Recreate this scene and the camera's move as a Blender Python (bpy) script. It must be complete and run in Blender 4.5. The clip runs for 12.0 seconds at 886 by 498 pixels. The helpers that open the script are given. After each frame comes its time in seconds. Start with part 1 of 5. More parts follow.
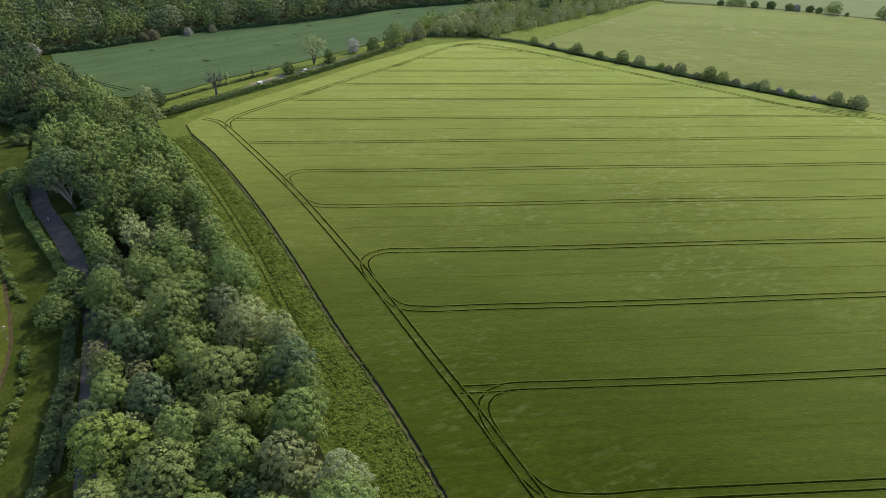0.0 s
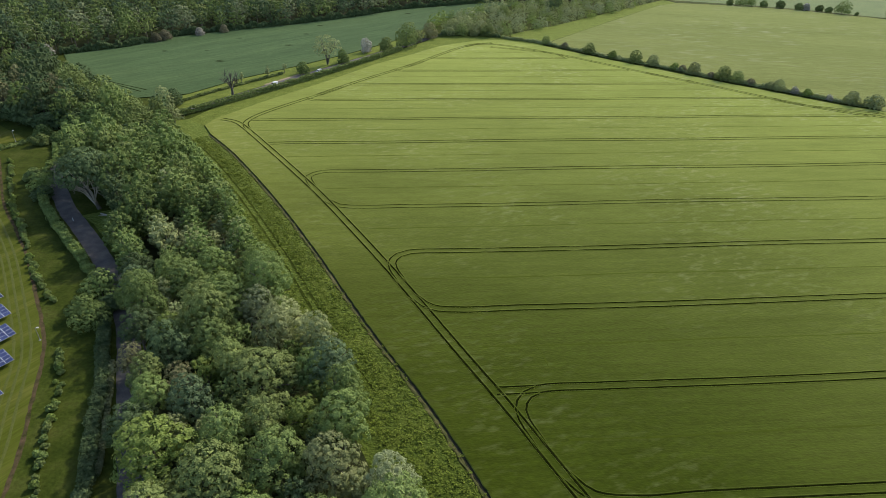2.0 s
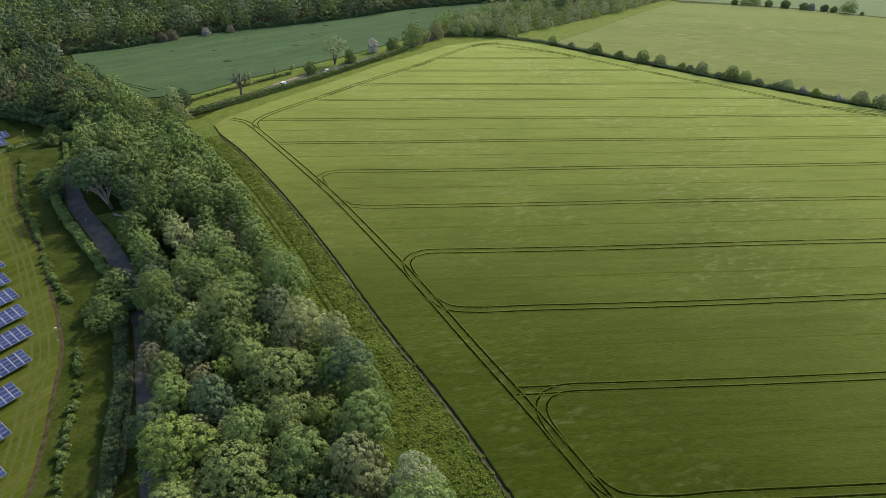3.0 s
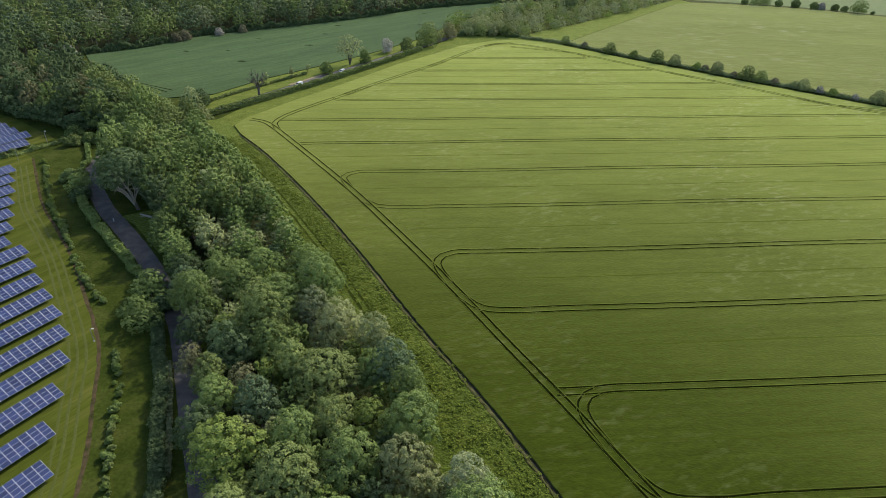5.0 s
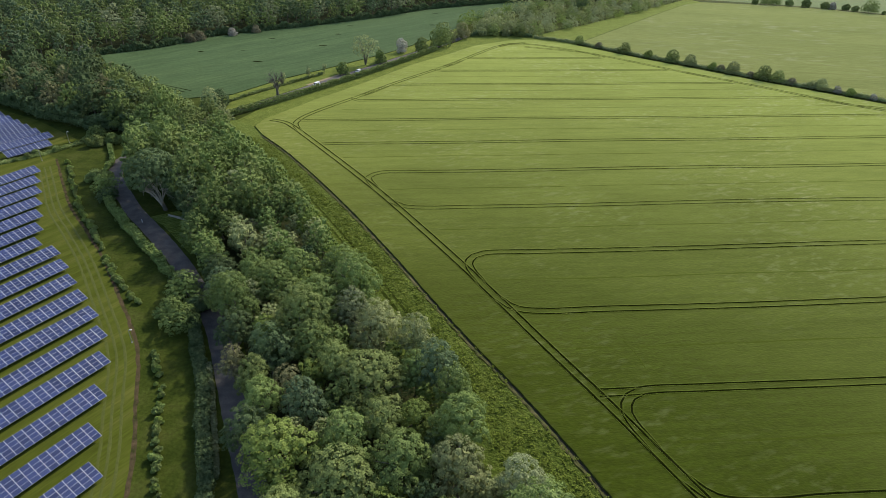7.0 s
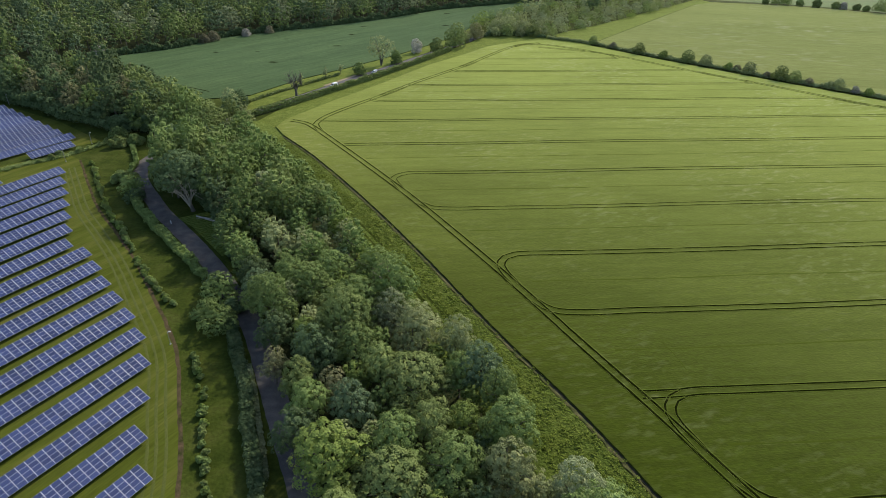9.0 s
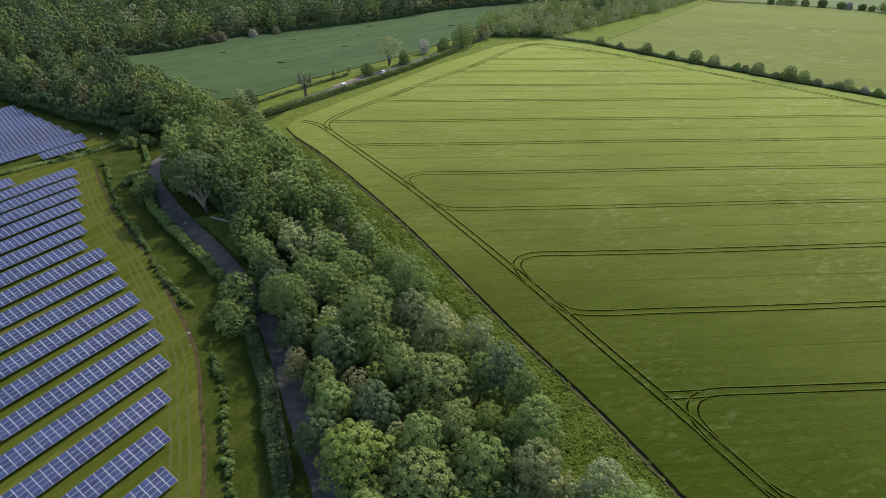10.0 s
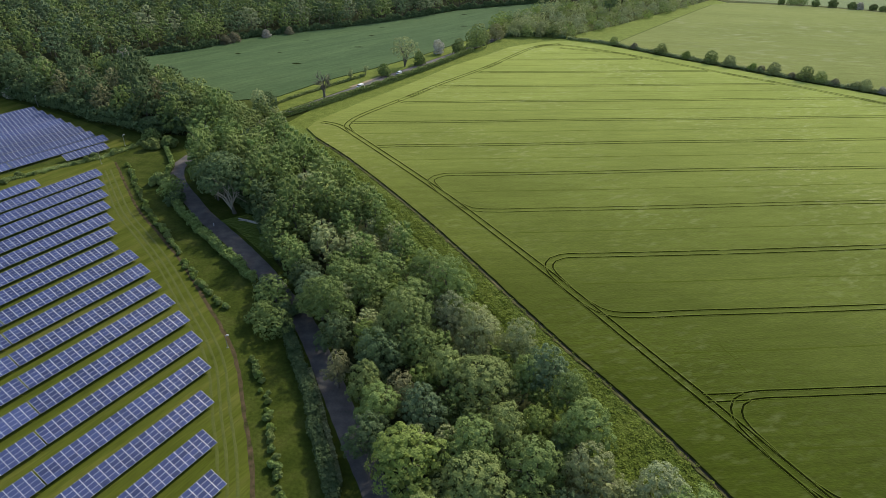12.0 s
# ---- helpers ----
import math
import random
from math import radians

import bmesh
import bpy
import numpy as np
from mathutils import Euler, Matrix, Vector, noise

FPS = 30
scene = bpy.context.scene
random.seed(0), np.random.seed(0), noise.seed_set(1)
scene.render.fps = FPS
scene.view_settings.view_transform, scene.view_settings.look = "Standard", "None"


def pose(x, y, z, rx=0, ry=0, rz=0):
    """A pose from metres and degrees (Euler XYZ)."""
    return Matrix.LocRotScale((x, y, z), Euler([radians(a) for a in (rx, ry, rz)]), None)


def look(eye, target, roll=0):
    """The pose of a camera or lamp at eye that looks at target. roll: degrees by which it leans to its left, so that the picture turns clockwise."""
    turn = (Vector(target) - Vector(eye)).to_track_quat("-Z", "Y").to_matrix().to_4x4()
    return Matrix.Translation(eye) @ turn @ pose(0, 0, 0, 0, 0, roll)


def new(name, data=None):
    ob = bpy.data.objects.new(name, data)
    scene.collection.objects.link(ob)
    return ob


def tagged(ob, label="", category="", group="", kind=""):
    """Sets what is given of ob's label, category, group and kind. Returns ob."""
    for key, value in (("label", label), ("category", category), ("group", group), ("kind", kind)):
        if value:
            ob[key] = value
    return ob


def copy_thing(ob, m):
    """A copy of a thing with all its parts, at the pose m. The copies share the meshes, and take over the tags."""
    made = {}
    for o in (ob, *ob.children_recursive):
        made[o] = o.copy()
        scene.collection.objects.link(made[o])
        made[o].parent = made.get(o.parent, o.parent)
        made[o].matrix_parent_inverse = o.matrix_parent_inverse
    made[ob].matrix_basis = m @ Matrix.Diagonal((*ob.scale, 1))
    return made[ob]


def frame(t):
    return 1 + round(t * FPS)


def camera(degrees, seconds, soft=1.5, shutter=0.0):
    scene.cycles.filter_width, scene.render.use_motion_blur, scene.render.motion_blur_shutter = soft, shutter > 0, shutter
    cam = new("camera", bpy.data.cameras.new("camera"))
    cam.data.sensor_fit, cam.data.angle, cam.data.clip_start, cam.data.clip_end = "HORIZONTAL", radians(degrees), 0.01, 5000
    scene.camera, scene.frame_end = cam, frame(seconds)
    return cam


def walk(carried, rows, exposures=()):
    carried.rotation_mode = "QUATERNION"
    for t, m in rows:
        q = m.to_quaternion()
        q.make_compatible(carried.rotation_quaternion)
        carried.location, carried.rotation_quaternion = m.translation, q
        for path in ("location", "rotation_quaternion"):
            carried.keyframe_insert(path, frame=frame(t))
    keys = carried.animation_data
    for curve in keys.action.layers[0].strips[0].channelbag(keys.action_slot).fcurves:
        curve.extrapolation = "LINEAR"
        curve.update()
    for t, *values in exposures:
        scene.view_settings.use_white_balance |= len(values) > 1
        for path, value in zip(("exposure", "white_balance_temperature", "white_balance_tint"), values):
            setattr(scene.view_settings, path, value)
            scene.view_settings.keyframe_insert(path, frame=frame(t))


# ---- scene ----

# ---- camera and its flight ----
cam = camera(72.0, 12.0, soft=0.85)
PATH = [  # seconds, x, y, z, yaw, pitch, roll
    (0, -1.175, 0.293, 94.351, -1.569, -31.443, 1.461),
    (1, -4.933, 0.527, 94.330, -1.545, -31.458, 1.430),
    (2, -8.864, 0.728, 94.261, -1.520, -31.471, 1.398),
    (3, -12.940, 0.913, 94.168, -1.495, -31.481, 1.367),
    (4, -17.137, 1.095, 94.068, -1.470, -31.489, 1.336),
    (5, -21.431, 1.287, 93.975, -1.445, -31.495, 1.305),
    (6, -25.799, 1.495, 93.899, -1.419, -31.499, 1.274),
    (7, -30.218, 1.727, 93.845, -1.394, -31.501, 1.243),
    (8, -34.667, 1.984, 93.816, -1.368, -31.500, 1.211),
    (9, -39.125, 2.268, 93.808, -1.342, -31.497, 1.180),
    (10, -43.573, 2.574, 93.816, -1.316, -31.492, 1.149),
    (11, -47.991, 2.897, 93.827, -1.290, -31.484, 1.118),
    (12, -52.362, 3.230, 93.828, -1.264, -31.475, 1.087),
]
walk(cam, [(t, pose(x, y, z, 90 + pitch, 0, yaw) @ pose(0, 0, 0, 0, 0, roll)) for t, x, y, z, yaw, pitch, roll in PATH])

# ---- daylight: hazy morning sun ahead and to the right ----
SUN_RIGHT, SUN_UP = 38.0, 37.0  # degrees right of the +y axis, degrees above the horizon
scene.view_settings.exposure = 0.0
world = bpy.data.worlds.new("sky")
scene.world = world
world.use_nodes = True
wn = world.node_tree.nodes
sky = wn.new("ShaderNodeTexSky")
sky.sky_type, sky.sun_disc = "NISHITA", False
sky.sun_elevation, sky.sun_rotation = radians(SUN_UP), radians(SUN_RIGHT)
sky.air_density, sky.dust_density, sky.ozone_density = 1.0, 2.0, 1.0
wn["Background"].inputs["Strength"].default_value = 0.215
world.node_tree.links.new(sky.outputs[0], wn["Background"].inputs["Color"])
sun_data = bpy.data.lights.new("sun", "SUN")
sun_data.energy, sun_data.angle, sun_data.color = 4.2, radians(2.5), (1.0, 0.92, 0.77)
sun = new("sun", sun_data)
a, e = radians(SUN_RIGHT), radians(SUN_UP)
toward = Vector((math.sin(a) * math.cos(e), math.cos(a) * math.cos(e), math.sin(e)))
sun.matrix_world = look(toward * 200, (0, 0, 0))


# ---- materials ----
def shade(name, colours, scale=1.0, detail=4.0, rough=0.9, bump=0.0, bump_scale=8.0, stretch=(1, 1, 1), turn=0.0, sheen_tint=None, sheen_rough=0.5, spec=0.25,
          wisp=None, wisp_scale=0.2, rows=0.0, island=0.0, each=0.0, through_light=0.0, sheen=0.0, metal=0.0, fine=0.25, fine_scale=0.0, streak=0.0):
    """A surface whose colours follow a noise in metres; island and each vary brightness leaf by leaf and thing by thing."""
    m = bpy.data.materials.new(name)
    m.use_nodes = True
    nt = m.node_tree
    n, link = nt.nodes, nt.links.new
    bsdf, out = n["Principled BSDF"], n["Material Output"]
    coord = n.new("ShaderNodeTexCoord")
    mapping = n.new("ShaderNodeMapping")
    mapping.vector_type = "TEXTURE"  # turned first, then stretched
    mapping.inputs["Rotation"].default_value = (0, 0, radians(turn))
    mapping.inputs["Scale"].default_value = [1 / s for s in stretch]
    link(coord.outputs["Object"], mapping.inputs["Vector"])
    tex = n.new("ShaderNodeTexNoise")
    tex.inputs["Scale"].default_value, tex.inputs["Detail"].default_value = scale, detail
    link(mapping.outputs[0], tex.inputs["Vector"])
    ramp = n.new("ShaderNodeValToRGB")
    els = ramp.color_ramp.elements
    k = len(colours)
    els[0].position, els[1].position = 0.3, 0.7
    els[0].color, els[1].color = (*colours[0], 1), (*colours[-1], 1)
    for i in range(1, k - 1):
        els.new(0.3 + 0.4 * i / (k - 1)).color = (*colours[i], 1)
    link(tex.outputs["Fac"], ramp.inputs["Fac"])
    colour = ramp.outputs["Color"]

    def vary(colour, source, amount):
        rng = n.new("ShaderNodeMapRange")
        rng.inputs["To Min"].default_value, rng.inputs["To Max"].default_value = 1 - amount, 1 + amount
        link(source, rng.inputs["Value"])
        mul = n.new("ShaderNodeVectorMath")
        mul.operation = "SCALE"
        link(colour, mul.inputs[0])
        link(rng.outputs[0], mul.inputs["Scale"])
        return mul.outputs[0]

    nap = None
    if sheen_tint:  # the hue at a low angle; in the barley its blue imitates distance haze
        rgb = n.new("ShaderNodeRGB")
        rgb.outputs[0].default_value = (*sheen_tint, 1)
        nap = rgb.outputs[0]
    if streak:  # long uneven streaks along the rows, pale where the ears lean
        sm = n.new("ShaderNodeMapping")
        sm.vector_type = "TEXTURE"
        sm.inputs["Rotation"].default_value = (0, 0, radians(turn))
        sm.inputs["Scale"].default_value = (7, 1, 1)
        link(coord.outputs["Object"], sm.inputs["Vector"])
        for sc, am in ((0.35, 1.0), (1.1, 0.8)):
            st = n.new("ShaderNodeTexNoise")
            st.inputs["Scale"].default_value, st.inputs["Detail"].default_value = sc, 4
            link(sm.outputs[0], st.inputs["Vector"])
            nap = vary(nap, st.outputs["Fac"], streak * am)
            colour = vary(colour, st.outputs["Fac"], streak * am * 0.6)
        nap = vary(nap, tex.outputs["Fac"], streak)
    if fine_scale:
        ft = n.new("ShaderNodeTexNoise")
        ft.inputs["Scale"].default_value, ft.inputs["Detail"].default_value = fine_scale, 3
        link(mapping.outputs[0], ft.inputs["Vector"])
        colour = vary(colour, ft.outputs["Fac"], fine * 2)
    if rows:  # faint bands along the drilled rows
        wv = n.new("ShaderNodeTexWave")
        wv.bands_direction = "Y"
        wv.inputs["Scale"].default_value, wv.inputs["Distortion"].default_value = 0.105, 2.5
        wv.inputs["Detail"].default_value, wv.inputs["Detail Scale"].default_value = 3, 0.6
        flat = n.new("ShaderNodeMapping")
        flat.vector_type = "TEXTURE"
        flat.inputs["Rotation"].default_value = (0, 0, radians(turn))
        flat.inputs["Scale"].default_value = (6, 1, 1)
        link(coord.outputs["Object"], flat.inputs["Vector"])
        link(flat.outputs[0], wv.inputs["Vector"])
        colour = vary(colour, wv.outputs["Fac"], rows)
    if wisp:  # scattered pale wisps, only in some stretches of the land
        wt, wm = n.new("ShaderNodeTexNoise"), n.new("ShaderNodeTexNoise")
        wt.inputs["Scale"].default_value, wt.inputs["Detail"].default_value = wisp_scale, 7
        wt.inputs["Distortion"].default_value = 0.2
        wm.inputs["Scale"].default_value, wm.inputs["Detail"].default_value = 0.016, 2
        wp = n.new("ShaderNodeMapping")
        wp.vector_type = "TEXTURE"
        wp.inputs["Rotation"].default_value = (0, 0, radians(turn + 12))
        wp.inputs["Scale"].default_value = (2.4, 1, 1)
        link(coord.outputs["Object"], wp.inputs["Vector"])
        link(wp.outputs[0], wt.inputs["Vector"])
        link(coord.outputs["Object"], wm.inputs["Vector"])
        r1, r2, both = n.new("ShaderNodeMapRange"), n.new("ShaderNodeMapRange"), n.new("ShaderNodeMath")
        r1.inputs["From Min"].default_value, r1.inputs["From Max"].default_value = 0.53, 0.8
        r2.inputs["From Min"].default_value, r2.inputs["From Max"].default_value = 0.42, 0.62
        link(wt.outputs["Fac"], r1.inputs["Value"])
        link(wm.outputs["Fac"], r2.inputs["Value"])
        both.operation = "MULTIPLY"
        link(r1.outputs[0], both.inputs[0])
        link(r2.outputs[0], both.inputs[1])
        mx = n.new("ShaderNodeMix")
        mx.data_type = "RGBA"
        mx.inputs["B"].default_value = (*wisp, 1)
        link(both.outputs[0], mx.inputs["Factor"])
        link(colour, mx.inputs["A"])
        colour = mx.outputs["Result"]
        if nap:
            nx = n.new("ShaderNodeMix")
            nx.data_type = "RGBA"
            nx.inputs["B"].default_value = (min(1, sheen_tint[0] * 1.38), min(1, sheen_tint[1] * 1.27), sheen_tint[2] * 2.2, 1)
            link(both.outputs[0], nx.inputs["Factor"])
            link(nap, nx.inputs["A"])
            nap = nx.outputs["Result"]
    if island:
        geo = n.new("ShaderNodeNewGeometry")
        colour = vary(colour, geo.outputs["Random Per Island"], island)
    if each:
        info = n.new("ShaderNodeObjectInfo")
        colour = vary(colour, info.outputs["Random"], each)
    link(colour, bsdf.inputs["Base Color"])
    bsdf.inputs["Roughness"].default_value, bsdf.inputs["Metallic"].default_value = rough, metal
    bsdf.inputs["Specular IOR Level"].default_value = spec
    if sheen:
        bsdf.inputs["Sheen Weight"].default_value = sheen
        bsdf.inputs["Sheen Roughness"].default_value = sheen_rough
        if sheen_tint:
            link(nap, bsdf.inputs["Sheen Tint"])
        else:
            link(colour, bsdf.inputs["Sheen Tint"])
    if bump:
        bt = n.new("ShaderNodeTexNoise")
        bt.inputs["Scale"].default_value, bt.inputs["Detail"].default_value = bump_scale, 4
        link(mapping.outputs[0], bt.inputs["Vector"])
        bn = n.new("ShaderNodeBump")
        bn.inputs["Strength"].default_value, bn.inputs["Distance"].default_value = 1.0, bump
        link(bt.outputs["Fac"], bn.inputs["Height"])
        link(bn.outputs[0], bsdf.inputs["Normal"])
    if through_light:
        tr = n.new("ShaderNodeBsdfTranslucent")
        link(colour, tr.inputs["Color"])
        mix = n.new("ShaderNodeMixShader")
        mix.inputs[0].default_value = through_light
        link(bsdf.outputs[0], mix.inputs[1])
        link(tr.outputs[0], mix.inputs[2])
        link(mix.outputs[0], out.inputs["Surface"])
    return m


M = {}
M["grass"] = shade("rough grass", [(0.024, 0.037, 0.005), (0.04, 0.055, 0.008), (0.06, 0.07, 0.015)], 0.16, 8, bump=0.15, bump_scale=1.5, fine_scale=1.2, spec=0.05)
# litter darkened in its colour to carry the shade below the crowns
M["litter"] = shade("leaf litter with shade in its colour", [(0.014, 0.02, 0.007), (0.022, 0.028, 0.01), (0.034, 0.038, 0.016)], 0.5, 6, bump=0.1, bump_scale=2, fine_scale=2, spec=0.03)
M["mown"] = shade("mown meadow", [(0.05, 0.065, 0.007), (0.07, 0.085, 0.012), (0.10, 0.105, 0.022)], 0.25, 6, bump=0.08, bump_scale=2, stretch=(0.1, 1, 1), turn=57, fine_scale=2.5, spec=0.05)
M["verge"] = shade("lush verge grass", [(0.028, 0.046, 0.005), (0.044, 0.066, 0.008), (0.066, 0.086, 0.013)], 0.2, 6, bump=0.5, bump_scale=1.3, fine_scale=1.3, fine=0.42, spec=0.05, sheen=0.5, sheen_tint=(0.5, 0.6, 0.16))
M["dry"] = shade("rough yellow-green verge grass", [(0.03, 0.046, 0.006), (0.045, 0.062, 0.009), (0.07, 0.083, 0.017)], 0.25, 6, bump=0.3, bump_scale=1.2, fine_scale=1.0, fine=0.35, spec=0.03, sheen=0.5, sheen_tint=(0.56, 0.66, 0.16), streak=0.2)
# both barleys: blue in sheen_tint paints haze onto the far crop
M["barley"] = shade("green barley", [(0.0152, 0.0268, 0.001), (0.019, 0.0322, 0.0015), (0.026, 0.04, 0.003)], 0.035, 9, bump=0.05, bump_scale=2.2, stretch=(0.5, 1.2, 1), turn=3.8, sheen=1.0, sheen_tint=(0.72, 0.79, 0.225), sheen_rough=0.43, streak=0.2, rough=0.8, spec=0.0, fine_scale=1.3, fine=0.3, wisp=(0.066, 0.084, 0.022), wisp_scale=0.6, rows=0.07)
M["barley_far"] = shade("pale green barley", [(0.04, 0.055, 0.011), (0.05, 0.065, 0.014), (0.061, 0.075, 0.018)], 0.02, 8, bump=0.2, bump_scale=1.2, stretch=(0.2, 1.2, 1), turn=-11, sheen=0.6, streak=0.22, sheen_tint=(0.64, 0.67, 0.27), rows=0.05, spec=0.0, fine_scale=0.7, fine=0.2, wisp=(0.11, 0.12, 0.045), wisp_scale=0.2)
M["wheat"] = shade("blue-green wheat", [(0.0165, 0.036, 0.0105), (0.0235, 0.046, 0.0135), (0.0315, 0.055, 0.0165)], 0.05, 8, bump=0.2, bump_scale=1.2, stretch=(0.12, 1.2, 1), turn=44, sheen=0.35, streak=0.3, sheen_tint=(0.36, 0.5, 0.26), spec=0.03, fine_scale=0.6, fine=0.2)
M["pasture"] = shade("bright pasture", [(0.05, 0.10, 0.014), (0.07, 0.12, 0.02)], 0.05, 6, bump=0.1, bump_scale=1, fine_scale=0.6)
# stems and soil taken near black: the shade between crop walls is painted in
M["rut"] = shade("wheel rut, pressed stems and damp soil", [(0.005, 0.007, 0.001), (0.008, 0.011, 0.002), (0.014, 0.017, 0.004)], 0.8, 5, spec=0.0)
M["pressed"] = shade("pressed grass", [(0.01, 0.017, 0.002), (0.02, 0.03, 0.004)], 0.6, 5, spec=0.0, sheen=0.25, sheen_tint=(0.5, 0.6, 0.16))
M["seam"] = shade("thin crop along a drill seam", [(0.026, 0.04, 0.003), (0.033, 0.049, 0.0045)], 0.5, 5, spec=0.0, sheen=0.4, sheen_tint=(0.58, 0.64, 0.16))
M["faint_rut"] = shade("faint rut in pale barley", [(0.042, 0.052, 0.011), (0.052, 0.062, 0.014)], 0.5, 5, spec=0.0, sheen=0.6, sheen_tint=(0.62, 0.68, 0.24))
M["soil"] = shade("bare earth", [(0.035, 0.05, 0.008), (0.06, 0.064, 0.015), (0.1, 0.09, 0.036)], 0.5, 6, bump=0.05, bump_scale=6, fine_scale=3)
M["sand"] = shade("pale sandy earth", [(0.2, 0.16, 0.1), (0.3, 0.24, 0.15)], 0.5, 5, bump=0.05, bump_scale=3, fine_scale=2)
M["worn"] = shade("worn path earth", [(0.03, 0.034, 0.011), (0.066, 0.052, 0.027), (0.09, 0.064, 0.036)], 0.5, 6, fine_scale=3, spec=0.02)
M["ditch"] = shade("dark furrow earth", [(0.024, 0.024, 0.011), (0.05, 0.045, 0.023)], 0.8, 5, bump=0.1, bump_scale=4)
M["asphalt"] = shade("worn asphalt", [(0.062, 0.058, 0.056), (0.09, 0.083, 0.078), (0.125, 0.115, 0.10)], 0.35, 6, rough=0.75, bump=0.01, bump_scale=30, fine_scale=6)
M["bark"] = shade("grey bark", [(0.085, 0.078, 0.065), (0.16, 0.148, 0.125)], 3, 5, bump=0.04, bump_scale=9, stretch=(1, 1, 0.2))
M["deadwood"] = shade("pale dead wood", [(0.3, 0.27, 0.22), (0.45, 0.42, 0.36)], 3, 5, bump=0.03, bump_scale=9)
M["weed"] = shade("leafy weeds", [(0.1, 0.138, 0.018), (0.138, 0.178, 0.028)], 0.4, 4, rough=0.7, spec=0.05, island=0.28, through_light=0.2)
M["swath"] = shade("cut grass swath", [(0.06, 0.075, 0.010), (0.077, 0.088, 0.016)], 0.8, 5, fine_scale=3)
M["aluminium"] = shade("aluminium frame", [(0.64, 0.65, 0.67), (0.78, 0.79, 0.81)], 2, 3, rough=0.4, metal=0.6)
M["cells"] = shade("blue silicon cells under glass", [(0.035, 0.048, 0.12), (0.048, 0.065, 0.153)], 0.3, 3, rough=0.25, each=0.25)
M["cells"].node_tree.nodes["Principled BSDF"].inputs["Specular IOR Level"].default_value = 0.42
M["steel"] = shade("galvanised steel", [(0.32, 0.33, 0.34), (0.45, 0.46, 0.47)], 3, 4, rough=0.5, metal=0.7)
M["white_paint"] = shade("white paint", [(0.72, 0.73, 0.74), (0.8, 0.8, 0.8)], 1.5, 4, rough=0.35)
M["glass"] = shade("dark car glass", [(0.015, 0.018, 0.02), (0.02, 0.022, 0.025)], 1, 2, rough=0.08)
M["tyre"] = shade("black rubber and plastic", [(0.02, 0.02, 0.02), (0.03, 0.03, 0.03)], 4, 3, rough=0.8)
LEAF = {
    "mid": [(0.128, 0.184, 0.055), (0.205, 0.273, 0.090)],
    "olive": [(0.143, 0.19, 0.06), (0.222, 0.273, 0.095)],
    "yellow": [(0.152, 0.214, 0.05), (0.226, 0.29, 0.078)],
    "dark": [(0.076, 0.118, 0.05), (0.127, 0.176, 0.078)],
    "silver": [(0.187, 0.226, 0.112), (0.285, 0.33, 0.172)],
    "brown": [(0.165, 0.172, 0.082), (0.24, 0.245, 0.12)],
    "blossom": [(0.3, 0.3, 0.24), (0.5, 0.48, 0.42)],
    "pink": [(0.18, 0.172, 0.105), (0.26, 0.245, 0.15)],
    "pale": [(0.212, 0.252, 0.107), (0.312, 0.346, 0.16)],
    "teal": [(0.1, 0.152, 0.074), (0.163, 0.224, 0.112)],
}
for key, cols in LEAF.items():
    M[key] = shade(key + " foliage", [(1.12 * r, 1.11 * g, 1.13 * b) for r, g, b in cols], 0.5, 3, rough=0.6, spec=0.05, island=0.17, each=0.22, through_light=0.27)


# ---- building blocks ----
def part(name, mesh, material, parent=None, label=""):
    ob = new(name, mesh)
    if material:
        mesh.materials.append(material)
    ob.parent = parent
    return tagged(ob, label)


def to_mesh(bm, name, smooth=False):
    me = bpy.data.meshes.new(name)
    bm.to_mesh(me)
    bm.free()
    if smooth:
        me.polygons.foreach_set("use_smooth", [True] * len(me.polygons))
    return me


def quads(name, verts, faces, smooth=False):
    """A mesh of four-cornered faces from arrays."""
    verts, faces = np.asarray(verts, np.float32), np.asarray(faces, np.int32)
    me = bpy.data.meshes.new(name)
    me.vertices.add(len(verts))
    me.vertices.foreach_set("co", verts.ravel())
    me.loops.add(faces.size)
    me.loops.foreach_set("vertex_index", faces.ravel())
    me.polygons.add(len(faces))
    me.polygons.foreach_set("loop_start", np.arange(0, faces.size, 4, dtype=np.int32))
    me.update(calc_edges=True)
    me.polygons.foreach_set("use_smooth", [smooth] * len(faces))
    return me


def curve(points, step=2.0):
    """A smooth line through plan points, as evenly spaced points."""
    p = np.array(points, float)
    q = np.vstack([2 * p[0] - p[1], p, 2 * p[-1] - p[-2]])
    out = []
    for i in range(len(p) - 1):
        a, b, c, d = q[i:i + 4]
        n = max(2, int(np.linalg.norm(c - b) / step))
        for k in range(n):
            t = k / n
            out.append(0.5 * (2 * b + (c - a) * t + (2 * a - 5 * b + 4 * c - d) * t * t + (3 * b - a - 3 * c + d) * t ** 3))
    out.append(p[-1])
    return np.array(out)


def sideways(line):
    d = np.gradient(line, axis=0)
    d /= np.linalg.norm(d, axis=1)[:, None] + 1e-9
    return np.stack([d[:, 1], -d[:, 0]], 1)  # to the right of the way


